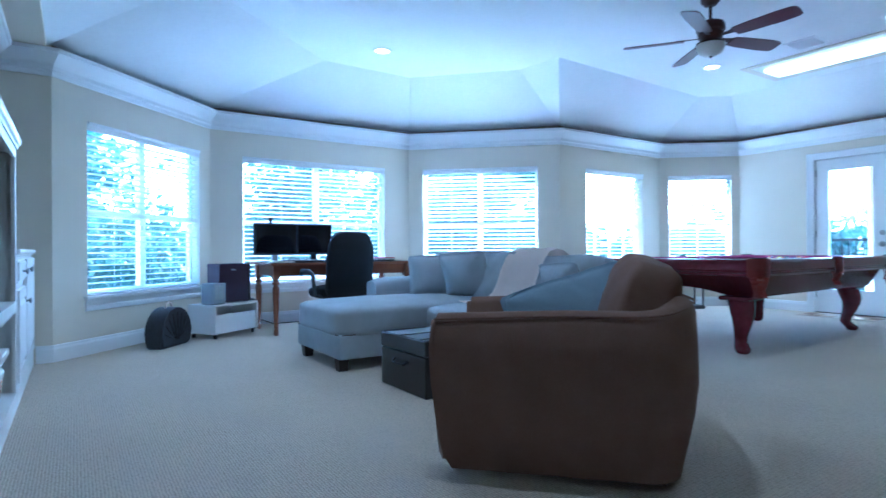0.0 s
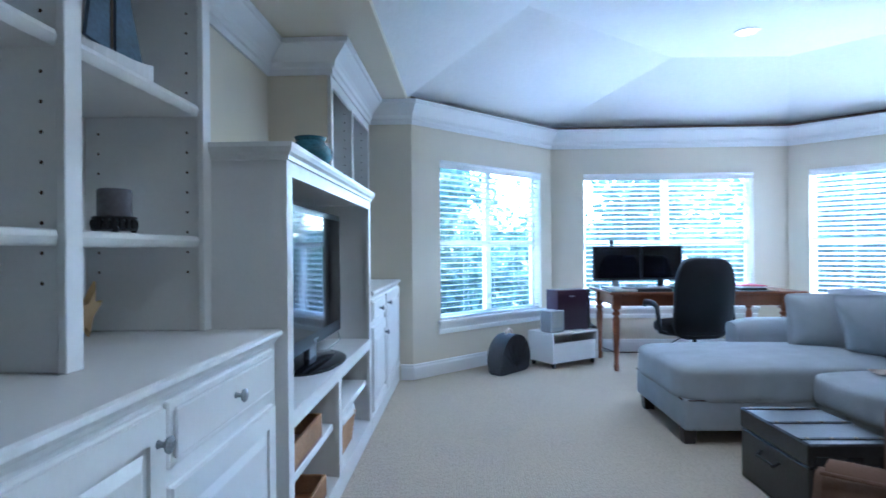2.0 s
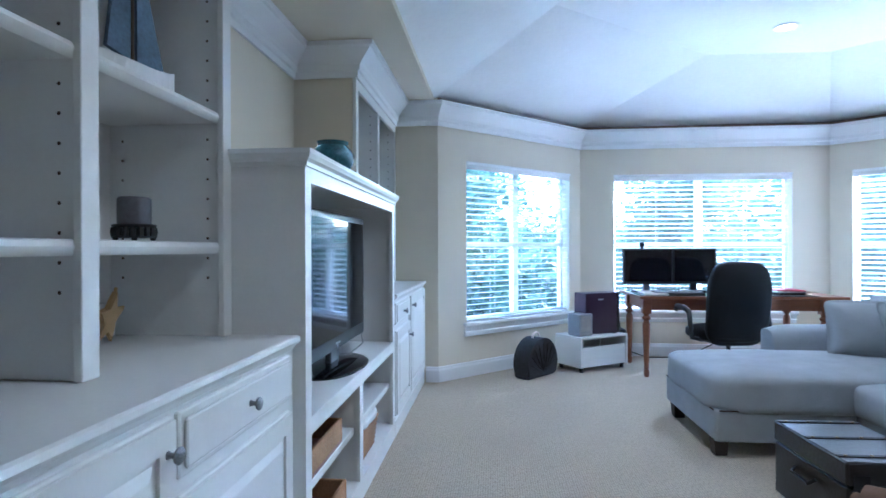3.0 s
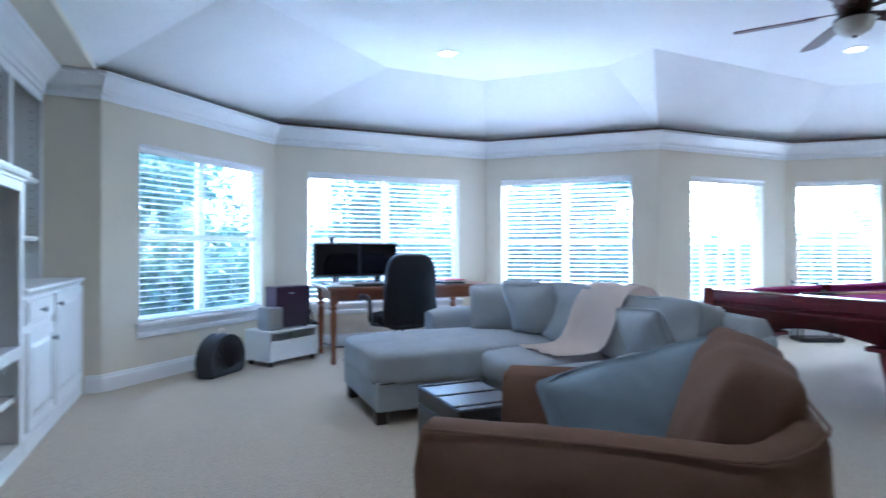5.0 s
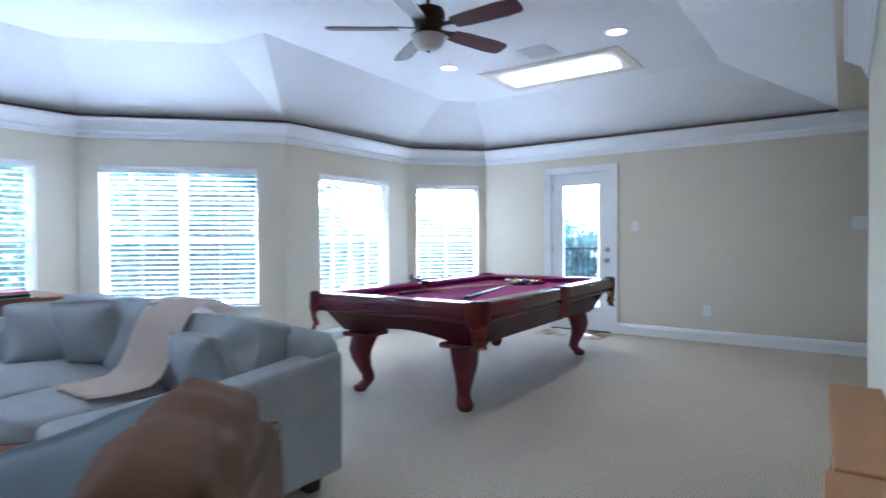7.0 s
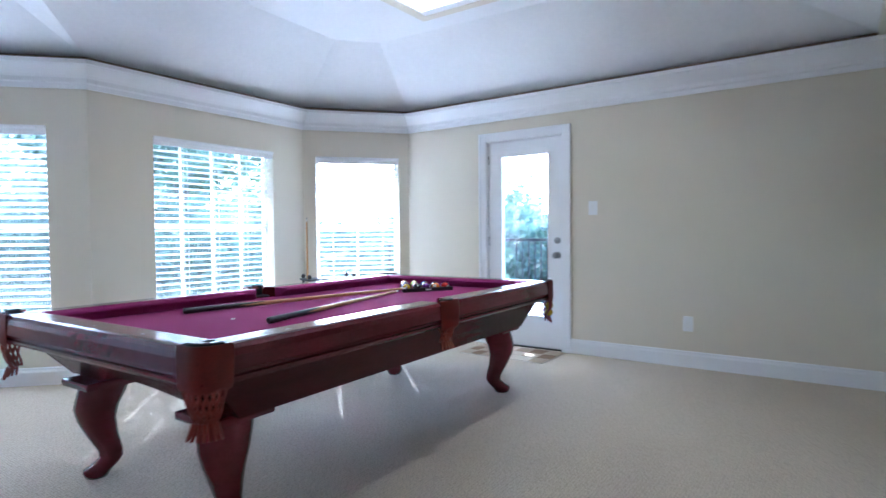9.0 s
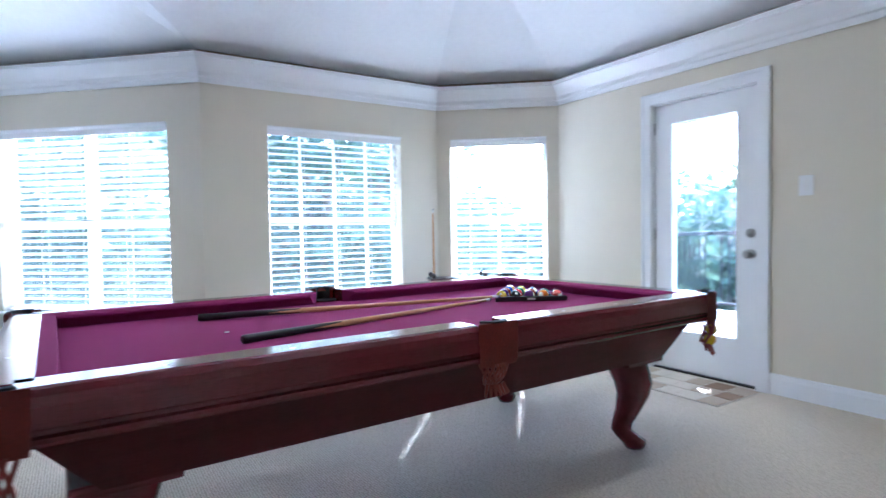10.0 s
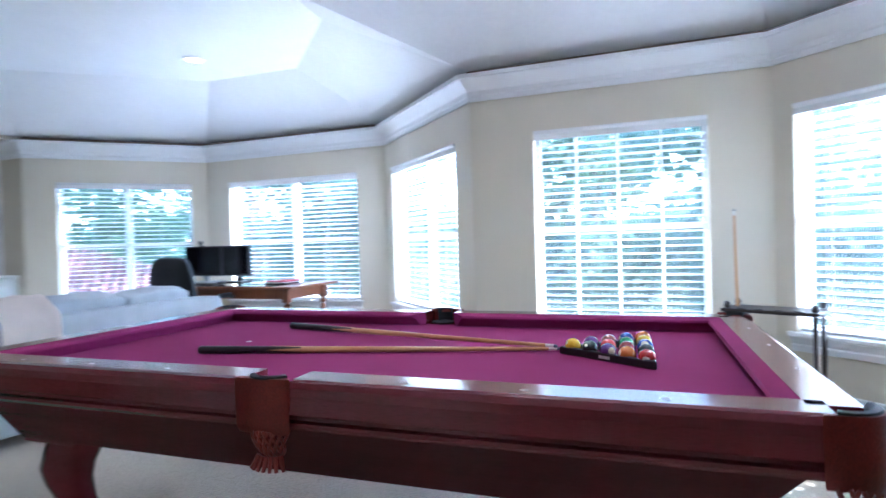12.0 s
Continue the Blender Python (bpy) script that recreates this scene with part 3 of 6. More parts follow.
A_Y0, TV_Y0, TV_Y1, B_Y1 = 0.62, 2.625, 4.265, C1[1] - 0.003
TOP_D, LOW = COUNTER - 0.055, 0.125
base_cabinet(A_Y0, TV_Y0 - 0.002, 0.045, [
    (1.94, 2.575, 0.69, TOP_D, 2.26, 0.762, False), (1.94, 2.575, LOW, 0.655, 2.0, 0.575, True),
    (1.30, 1.92, LOW, TOP_D, 1.885, 0.762, True), (0.66, 1.28, LOW, TOP_D, 0.71, 0.762, True)], "white built-in cabinet with raised-panel doors and a drawer")
base_cabinet(TV_Y1 + 0.002, B_Y1, 0.08, [
    (4.30, 4.86, 0.69, TOP_D, 4.55, 0.755, False), (4.30, 4.86, LOW, 0.655, 4.80, 0.56, True),
    (4.88, 5.70, LOW, TOP_D, 4.94, 0.755, True)], "white built-in cabinet beside the bay window")


def bookcase(y_stiles, shelf_rows, label, side_beige):
    """Upper bookcase: stiles, backs, adjustable shelves with nosing and peg holes."""
    c = thing("bookcase", pose(0, 0, 0), label, "bookcase", "built-in bookcases")
    for (a, b) in y_stiles:
        part("stile", boxes((BACK_X, UP_X - 0.02, a + 0.012, b - 0.012, COUNTER + 0.001, CROWN_LOW + 0.1), (UP_X - 0.02, UP_X, a, b, COUNTER + 0.001, CROWN_LOW + 0.1), bevel=0.002), CABINET, c)
    for (a, b), (a2, b2) in zip(y_stiles, y_stiles[1:]):
        part("back_panel", boxes((BACK_X, BACK_X + 0.008, b - 0.011, a2 + 0.011, COUNTER + 0.001, CROWN_LOW + 0.1)), CABINET, c)
        part("upstand", boxes((BACK_X + 0.009, BACK_X + 0.022, b - 0.011, a2 + 0.011, COUNTER + 0.001, COUNTER + 0.11)), CABINET, c)
        part("head_rail", boxes((UP_X - 0.02, UP_X - 0.001, b, a2, CROWN_LOW - 0.06, CROWN_LOW + 0.1)), CABINET, c)
        for z in shelf_rows:
            part("shelf", sweep([(BACK_X + 0.01, b - 0.010), (BACK_X + 0.01, a2 + 0.010)], [(0, z - 0.035), (UP_X - BACK_X - 0.045, z - 0.035), (UP_X - BACK_X - 0.040, z - 0.036), (UP_X - BACK_X - 0.03, z - 0.03), (UP_X - BACK_X - 0.025, z - 0.016), (UP_X - BACK_X - 0.03, z - 0.004), (UP_X - BACK_X - 0.04, z), (0, z)]), CABINET, c, smooth=40)
        holes = bmesh.new()
        for wall_y, s in ((b - 0.012, 1), (a2 + 0.012, -1)):
            for x in (UP_X - 0.06, BACK_X + 0.05):
                for k in range(22):
                    z = COUNTER + 0.19 + k * 0.064
                    if z > CROWN_LOW - 0.08 or any(abs(z - r + 0.018) < 0.03 for r in shelf_rows):
                        continue
                    vs = [holes.verts.new((x + 0.0045 * math.cos(t * math.pi / 4), wall_y + s * 0.0006, z + 0.0045 * math.sin(t * math.pi / 4))) for t in range(8)]
                    holes.faces.new(vs)
        part("peg_holes", holes, SEAM, c)
    return c


bookcase([(0.62, 0.675), (1.27, 1.325), (1.945, 2.0), (2.57, 2.623)], (1.19, 1.61, 2.03), "white open bookcase with adjustable shelves above the counter", True)
bookcase([(4.32, 4.375), (4.98, 5.035), (5.675, 5.728)], (1.19, 1.61), "white open bookcase beside the bay window", True)
tagged(part("wall_bookcase_side", boxes((BACK_X, UP_X - 0.024, 4.312, 4.3185, 1.50, CROWN_LOW + 0.1)), WALL), CREAM, "wall", kind="structure")
for path in ([(UP_X, A_Y0), (UP_X, 2.625), (BACK_X, 2.625), (BACK_X, 4.31), (UP_X, 4.31), (UP_X, C1[1]), (0.13, C1[1])],):
    tagged(part("crown_moulding_niche", sweep(path, crown), TRIM), "wide white stepped crown moulding", "moulding", kind="structure")

# television cabinet
FX = 0.085
tvc = thing("media_cabinet", pose(0, 0, 0), "white built-in media cabinet with open compartments", "cabinet")
TZ = 1.44
part("side_panel", boxes((BACK_X, FX - 0.02, TV_Y0, TV_Y0 + 0.022, 0, TZ)), CABINET, tvc)
part("side_panel", boxes((BACK_X, FX - 0.02, TV_Y1 - 0.022, TV_Y1, 0, TZ)), CABINET, tvc)
part("top_panel", boxes((BACK_X, FX - 0.02, TV_Y0 + 0.022, TV_Y1 - 0.022, TZ - 0.025, TZ + 0.02)), CABINET, tvc)
part("back_panel", boxes((BACK_X, BACK_X + 0.012, TV_Y0 + 0.022, TV_Y1 - 0.022, 0, TZ - 0.025)), CABINET, tvc)
part("face_frame", boxes((FX - 0.02, FX, TV_Y0, TV_Y0 + 0.06, 0, TZ), (FX - 0.02, FX, TV_Y1 - 0.06, TV_Y1, 0, TZ), (FX - 0.02, FX, TV_Y0 + 0.06, TV_Y1 - 0.06, TZ - 0.05, TZ), (FX - 0.02, FX, TV_Y0 + 0.06, TV_Y1 - 0.06, 0.54, 0.60), (FX - 0.02, FX, TV_Y0 + 0.06, TV_Y1 - 0.06, 0, 0.10), (FX - 0.02, FX, 3.365, 3.425, 0.10, 0.54)), CABINET, tvc)
part("tv_shelf", boxes((BACK_X + 0.012, FX - 0.0205, TV_Y0 + 0.022, TV_Y1 - 0.022, 0.565, 0.597)), CABINET, tvc)
part("bottom_panel", boxes((BACK_X + 0.012, FX - 0.0205, TV_Y0 + 0.022, TV_Y1 - 0.022, 0.06, 0.098)), CABINET, tvc)
part("divider", boxes((BACK_X + 0.012, FX - 0.0205, 3.375, 3.415, 0.098, 0.565)), CABINET, tvc)
for y0, y1, z in ((TV_Y0 + 0.024, 3.374, 0.345), (3.416, TV_Y1 - 0.024, 0.345)):
    part("shelf", boxes((BACK_X + 0.013, FX - 0.03, y0, y1, z - 0.034, z), bevel=0.004), CABINET, tvc)
part("cornice", sweep([(BACK_X, TV_Y0), (FX, TV_Y0), (FX, TV_Y1), (BACK_X, TV_Y1)][::-1], [(-0.0, TZ), (-0.008, TZ), (-0.01, TZ + 0.014), (-0.02, TZ + 0.024), (-0.026, TZ + 0.04), (-0.026, TZ + 0.055), (0.0, TZ + 0.055)]), CABINET, tvc)
part("cornice_board", boxes((BACK_X, FX, TV_Y0 + 0.001, TV_Y1 - 0.001, TZ + 0.021, TZ + 0.054)), CABINET, tvc)

# television
tv = thing("television", pose(-0.07, 3.50, 0.597, 0, 0, 0), "large black flat television on an oval stand", "television")
part("bezel", box(bmesh.new(), -0.05, 0.012, -0.56, 0.56, 0.085, 0.745, bevel=0.012, seg=2), BLACK, tv)
part("screen", boxes((0.0125, 0.0145, -0.515, 0.515, 0.15, 0.71)), SCREEN, tv, "dark glossy screen")
part("neck", boxes((-0.03, 0.0, -0.07, 0.07, 0.02, 0.09), bevel=0.006), BLACK, tv)
bm = lathe([(0, 0), (0.30, 0), (0.30, 0.008), (0.27, 0.018), (0.10, 0.028), (0, 0.03)], 36)
bmesh.ops.scale(bm, vec=(0.5, 1, 1), verts=bm.verts)
part("stand", bm, SCREEN, tv, smooth=40)
part("maker_mark", boxes((0.0145, 0.0155, -0.04, 0.04, 0.112, 0.122)), GREY_PLASTIC, tv)
part("status_ring", lathe([(0.008, 0), (0.011, 0), (0.011, 0.002), (0.008, 0.002)], 14), GREY_PLASTIC, tv, m=pose(0.0125, 0, 0.10, 0, 90, 0))
box_ = tagged(part("set_top_box", boxes((-0.36, -0.10, 3.62, 3.98, 0.346, 0.42), bevel=0.004), BLACK), "black set-top box on the cabinet shelf", "electronics")
tagged(part("network_router", boxes((-0.02, 0.03, 2.76, 2.83, 0.598, 0.68), bevel=0.008), GREY_PLASTIC), "small grey network box beside the television", "electronics")
tagged(part("television_cable", tube([(-0.30, 4.18, 1.0), (-0.2, 4.15, 0.85), (-0.1, 4.10, 0.72), (-0.05, 4.0, 0.63), (-0.08, 3.85, 0.603)], 0.003, 6), GREY_PLASTIC), "thin grey cable hanging by the television", "cable")


def tray_box(x, y, z, w, d, h, label):
    t = thing("wooden_tray", pose(x, y, z), label, "tray")
    part("base", boxes((-w / 2, w / 2, -d / 2, d / 2, 0, 0.012)), DESK, t)
    part("side", boxes((-w / 2, w / 2, -d / 2, -d / 2 + 0.012, 0.012, h), bevel=0.002), WICKER, t)
    part("side", boxes((-w / 2, w / 2, d / 2 - 0.012, d / 2, 0.012, h), bevel=0.002), WICKER, t)
    part("end", boxes((-w / 2, -w / 2 + 0.012, -d / 2 + 0.012, d / 2 - 0.012, 0.012, h), bevel=0.002), WICKER, t)
    part("end", boxes((w / 2 - 0.012, w / 2, -d / 2 + 0.012, d / 2 - 0.012, 0.012, h), bevel=0.002), WICKER, t)


tray_box(-0.08, 2.98, 0.345, 0.26, 0.42, 0.10, "light wooden tray on the cabinet shelf")
tray_box(-0.06, 2.96, 0.098, 0.26, 0.44, 0.09, "brown wooden tray on the lowest shelf")
bk = thing("wicker_basket", pose(-0.08, 3.72, 0.098), "tan wicker basket with a cloth lining", "basket")
bm = bmesh.new()
for k in range(7):
    box(bm, -0.12 - 0.003 * k, 0.12 + 0.003 * k, -0.17 - 0.003 * k, 0.17 + 0.003 * k, 0.024 * k, 0.024 * k + 0.021, bevel=0.007)
part("weave", bm, WICKER, bk)
part("lining", soft_box(0.29, 0.38, 0.05, 5, rough=0.012), PAPER_WHITE, bk, "white cloth lining", smooth=True, m=pose(0, 0, 0.185))

# ornaments
v = thing("vase", pose(-0.02, 3.30, TZ + 0.0555), "squat teal glazed pottery vase", "vase")
part("body", lathe([(0, 0), (0.055, 0), (0.075, 0.02), (0.098, 0.06), (0.098, 0.09), (0.08, 0.12), (0.066, 0.132), (0.072, 0.15), (0.066, 0.15), (0.058, 0.135), (0, 0.13)], 28), VASE_BLUE, v, smooth=60)
can = thing("candle", pose(-0.27, 2.275, 1.1905), "grey pillar candle in a dark metal holder", "candle")
part("wax", lathe([(0, 0.045), (0.041, 0.045), (0.042, 0.05), (0.042, 0.113), (0.038, 0.118), (0.02, 0.114), (0, 0.112)], 24), CANDLE, can, smooth=50)
part("holder_plate", lathe([(0, 0.036), (0.052, 0.036), (0.055, 0.042), (0.052, 0.0445), (0, 0.0445)], 24), IRON, can, smooth=40)
bm = bmesh.new()
for k in range(18):
    a = k * math.pi / 9
    lathe([(0.0065, 0.012), (0.0085, 0.024), (0.0065, 0.036)], 6, 0.05 * math.cos(a), 0.05 * math.sin(a), bm)
lathe([(0.047, 0.008), (0.055, 0.008), (0.055, 0.013), (0.047, 0.013)], 24, bm=bm)
part("openwork_band", bm, IRON, can)
for k in range(4):
    a = k * math.pi / 2 + 0.6
    part("ball_foot", lathe([(0, 0), (0.006, 0.001), (0.008, 0.006), (0.005, 0.011), (0, 0.0115)], 8, 0.045 * math.cos(a), 0.045 * math.sin(a)), IRON, can)
boat = thing("sailboat_model", pose(-0.285, 2.29, 1.6105, 0, 0, 84), "wooden sailboat ornament with slate blue sails", "ornament")
bm = bmesh.new()
hull = []
for i in range(11):
    u = i / 10 * 2 - 1
    w = 0.045 * (1 - abs(u) ** 2.4) + 0.004
    top = 0.055 + 0.035 * max(0, u) ** 2 + 0.012 * max(0, -u) ** 2
    hull.append([bm.verts.new((0.17 * u, s * w * f, z)) for s, f, z in ((-1, 1, top), (-1, 0.6, 0.0), (1, 0.6, 0.0), (1, 1, top))])
for a, b in zip(hull, hull[1:]):
    for k in range(4):
        bm.faces.new((a[k], a[(k + 1) % 4], b[(k + 1) % 4], b[k]))
bm.faces.new(hull[0]), bm.faces.new(hull[-1])
part("hull", bm, CABINET, boat, "white painted hull")
part("mast", tube([(0, 0, 0.05), (0, 0, 0.40)], 0.006, 8), BARK, boat)
part("sail", prism([(0.012, 0.07), (0.12, 0.075), (0.03, 0.36), (0.012, 0.38)], -0.006, 0.006, "y"), SAIL, boat)
part("sail", prism([(-0.012, 0.07), (-0.095, 0.085), (-0.07, 0.25), (-0.012, 0.37)], -0.006, 0.006, "y"), SAIL, boat)
star = []
for k in range(10):
    a, r = k * math.pi / 5 + math.pi / 2, 0.085 if k % 2 == 0 else 0.028
    star.append((r * math.cos(a), r * math.sin(a) * 1.15 + 0.08))
bm = prism(star, -0.009, 0.009, "y")
bmesh.ops.bevel(bm, geom=bm.edges[:], offset=0.005, segments=2, affect="EDGES")
tagged(part("starfish", bm, STARFISH, m=pose(-0.44, 2.375, COUNTER + 0.004, -14, 0, -80)), "dried ochre starfish leaning on the bookcase back", "ornament")
tagged(part("book", boxes((-0.5, -0.30, 4.42, 4.445, 1.611, 1.90), bevel=0.003), SAIL), "tall blue book standing on the shelf", "book")


# ---- the corner sofa, its pillows and the throw ----
sofa = thing("sectional_sofa", pose(0, 0, 0), "grey-blue fabric sectional sofa with a chaise", "sofa")
SX0, SX1, SY0, SY1 = 2.66, 3.625, 2.70, 5.20          # arms' front, back, near end, far end
CH_X, CH_Y = 1.92, 4.08


def padded(name, x0, x1, y0, y1, z0, z1, parent, mat=SOFA, k=8, bulge=(0, 0, 0), rough=0.006, tilt=None, cuts=9):
    bm = soft_box(x1 - x0, y1 - y0, z1 - z0, k, bulge, cuts, rough, x0 + y0)
    return part(name, bm, mat, parent, smooth=True, m=pose((x0 + x1) / 2, (y0 + y1) / 2, (z0 + z1) / 2, *(tilt or (0, 0, 0))))


part("seat_base", box(bmesh.new(), 2.68, 3.60, SY0 + 0.03, SY1 - 0.03, 0.085, 0.265, bevel=0.02, seg=3), SOFA, sofa, smooth=40)
part("chaise_base", box(bmesh.new(), CH_X, 2.665, CH_Y, 4.98, 0.085, 0.265, bevel=0.02, seg=3), SOFA, sofa, smooth=40)
padded("back_frame", 3.445, SX1, SY0 + 0.02, SY1 - 0.02, 0.09, 0.745, sofa, k=22, rough=0.003)
padded("chaise_cushion", CH_X - 0.028, 3.40, CH_Y - 0.022, 4.985, 0.235, 0.46, sofa, k=9, bulge=(0, 0, 0.18))
padded("seat_cushion", 2.60, 3.40, 3.50, CH_Y - 0.003, 0.255, 0.44, sofa, k=8, bulge=(0.05, 0, 0.2))
padded("seat_cushion", 2.60, 3.40, 2.90, 3.497, 0.255, 0.435, sofa, k=8, bulge=(0.05, 0, 0.2))
arm_shape = [(-0.10, 0.09), (-0.10, 0.57), (-0.097, 0.592), (-0.085, 0.603), (-0.06, 0.609), (0.0, 0.615), (0.055, 0.602), (0.09, 0.565), (0.10, 0.5), (0.10, 0.09)]
for yc, flip in ((SY0 + 0.10, 1), (SY1 - 0.11, -1)):
    arm = [(flip * a, z) for a, z in arm_shape]
    bm = bmesh.new()
    rings = []
    for i in range(13):
        u = i / 12
        x = SX0 + u * (SX1 - 0.012 - SX0)
        lift = 0.05 * max(0, u - 0.45) / 0.55
        sink = 0.035 * max(0, 0.12 - u) / 0.12
        rings.append([bm.verts.new((x, yc + a, z + (lift - sink) * (1 if z > 0.4 else 0))) for a, z in arm])
    for a, b in zip(rings, rings[1:]):
        for k in range(len(arm)):
            bm.faces.new((a[k], a[(k + 1) % len(arm)], b[(k + 1) % len(arm)], b[k]))
    bm.faces.new(rings[0]), bm.faces.new(rings[-1])
    part("arm", bm, SOFA, sofa, smooth=50)


def back_pad(x, y, z, w, h, turn, lean, seed):
    """A boxy back cushion with a piped front edge and soft folds."""
    bm = soft_box(0.19, w, h, 20, (0.22, 0, 0.05), 20, 0.012, seed)
    for vv in bm.verts:
        if vv.co.x < -0.04:
            vv.co.x += 0.011 * math.sin(26 * vv.co.z + 9 * vv.co.y + seed) * max(0, math.sin(5 * vv.co.y + seed)) + 0.010 * math.sin(9 * vv.co.z + 14 * vv.co.y * (0.6 + 0.3 * math.sin(seed))) * (1 - (2 * vv.co.y / w) ** 2)
        if vv.co.z > h * 0.4:
            vv.co.z += 0.012 * math.sin(7 * vv.co.y + seed) - 0.006
    c = part("back_cushion", bm, SOFA, sofa, smooth=True, m=pose(x, y, z, 0, lean, turn))
    ring = []
    for k in range(33):
        a = 2 * math.pi * k / 32
        q = (abs(math.cos(a)) ** 20 + abs(math.sin(a)) ** 20) ** (-1 / 20)
        ring.append((-0.082, w / 2 * math.cos(a) * q * 0.985, h / 2 * math.sin(a) * q * 0.985 - 0.006))
    part("piping", tube(ring, 0.0045, 6), SOFA, c)


back_pad(3.345, 4.68, 0.63, 0.60, 0.40, 3, 12, 1.0)
back_pad(3.345, 4.06, 0.635, 0.62, 0.41, -2, 13, 2.0)
back_pad(3.345, 3.29, 0.615, 0.80, 0.39, 2, 13, 3.0)
part("welt", tube([(CH_X - 0.004, CH_Y + 0.02, 0.262), (CH_X - 0.004, 4.96, 0.262)], 0.004, 6), SEAM, sofa)
part("welt", tube([(CH_X + 0.02, CH_Y - 0.004, 0.262), (2.6, CH_Y - 0.004, 0.262)], 0.004, 6), SEAM, sofa)
for x, y in ((1.965, 4.15), (1.965, 4.86), (2.72, 2.80), (3.50, 2.80), (3.47, 5.10)):
    bm = prism([(-0.04, -0.04), (0.04, -0.04), (0.04, 0.04), (-0.04, 0.04)], 0, 0.086)
    for vv in bm.verts:
        if vv.co.z < 0.01:
            vv.co.x *= 0.8
            vv.co.y *= 0.8
    part("foot", bm, DARK_WOOD, sofa, "tapered dark wooden foot", m=pose(x, y, 0))


def pillow(m, w, h, t, mat, label, seed):
    p = thing("throw_pillow", m, label, "pillow", "loose pillows")
    bm = soft_box(w, t, h, 10, (0, 0.5, 0), 18, 0.013, seed, pinch=0.9)
    for vv in bm.verts:
        r = (abs(vv.co.x) / (w / 2)) ** 4 * (abs(vv.co.z) / (h / 2)) ** 4
        vv.co.x *= 1 + 0.05 * r
        vv.co.z *= 1 + 0.05 * r
        vv.co.x *= 1 - 0.05 * (1 - (2 * vv.co.z / h) ** 2)
    part("cover", bm, mat, p, smooth=True)
    edge = []
    for k in range(41):
        a = 2 * math.pi * k / 40
        c, s = math.cos(a), math.sin(a)
        q = (abs(c) ** 7 + abs(s) ** 7) ** (-1 / 7)
        edge.append((w / 2 * c * q * 0.985 * (1 - 0.03 * (1 - (s * q) ** 2)), 0.0, h / 2 * s * q * 0.99))
    part("piping", tube(edge, 0.0045, 6), mat, p)
    return p


pillow(pose(3.10, 4.72, 0.632, -17, 0, -22), 0.44, 0.38, 0.13, SOFA, "square grey-blue pillow on the sofa", 2)
pillow(pose(3.19, 4.33, 0.645, -16, 3, 112), 0.48, 0.41, 0.14, SOFA, "square grey-blue rumpled pillow on the sofa", 5)
pillow(pose(3.14, 3.10, 0.612, -20, 4, 84), 0.38, 0.35, 0.13, SOFA, "small grey-blue pillow leaning in the sofa corner", 7)

bm = bmesh.new()
run = [(2.84, 0.462), (2.92, 0.458), (3.0, 0.462), (3.09, 0.475), (3.135, 0.52), (3.17, 0.60), (3.20, 0.70), (3.25, 0.80), (3.30, 0.856), (3.375, 0.872), (3.46, 0.855), (3.54, 0.805), (3.61, 0.772), (3.652, 0.73), (3.662, 0.60), (3.662, 0.50)]
rows = []
for i, (x, z) in enumerate(run):
    u = i / (len(run) - 1)
    yc = 3.62 - 0.02 * u + (0.12 * (1 - u) ** 3)
    half = 0.20 + 0.03 * math.sin(u * 5)
    rows.append([bm.verts.new((x + 0.006 * math.sin(9 * j + i), yc + half * (j / 4 - 1), z + 0.007 * math.sin(j * 1.7 + i * 0.6) + 0.006)) for j in range(9)])
for a, b in zip(rows, rows[1:]):
    for j in range(8):
        bm.faces.new((a[j], a[j + 1], b[j + 1], b[j]))
bmesh.ops.solidify(bm, geom=bm.faces[:], thickness=-0.016)
tagged(part("throw_blanket", bm, THROW, smooth=True), "pale pink-beige throw blanket draped over the sofa back", "blanket")

# ---- the brown armchair ----
CHAIR = pose(2.15, 2.13, 0, 0, 0, 44)
ac = thing("armchair", CHAIR, "brown suede club armchair with bowed tub sides", "armchair")
HW, HD, TUB_R = 0.46, 0.495, 0.20


def tub_point(d):
    """Point and outward normal on the tub's outline, d metres from the front of its first arm."""
    side, arc = 2 * HD - TUB_R, math.pi / 2 * TUB_R
    back = 2 * (HW - TUB_R)
    if d <= side:
        return (-HW, HD - d), (-1, 0)
    d -= side
    if d <= arc:
        a = d / TUB_R
        return (-HW + TUB_R - TUB_R * math.cos(a), -HD + TUB_R - TUB_R * math.sin(a)), (-math.cos(a), -math.sin(a))
    d -= arc
    if d <= back:
        return (-HW + TUB_R + d, -HD), (0, -1)
    d -= back
    if d <= arc:
        a = d / TUB_R
        return (HW - TUB_R + TUB_R * math.sin(a), -HD + TUB_R - TUB_R * math.cos(a)), (math.sin(a), -math.cos(a))
    return (HW, -HD + TUB_R + d - arc), (1, 0)


TUB = 2 * (2 * HD - TUB_R) + math.pi * TUB_R + 2 * (HW - TUB_R)


def tub_top(d):
    """The arms slope down a little to the front, the back stands higher."""
    u = min(d, TUB - d)
    return 0.618 + 0.022 * min(1, u / 0.5) + 0.05 * max(0, min(1, (u - 0.72) / 0.3)) ** 2


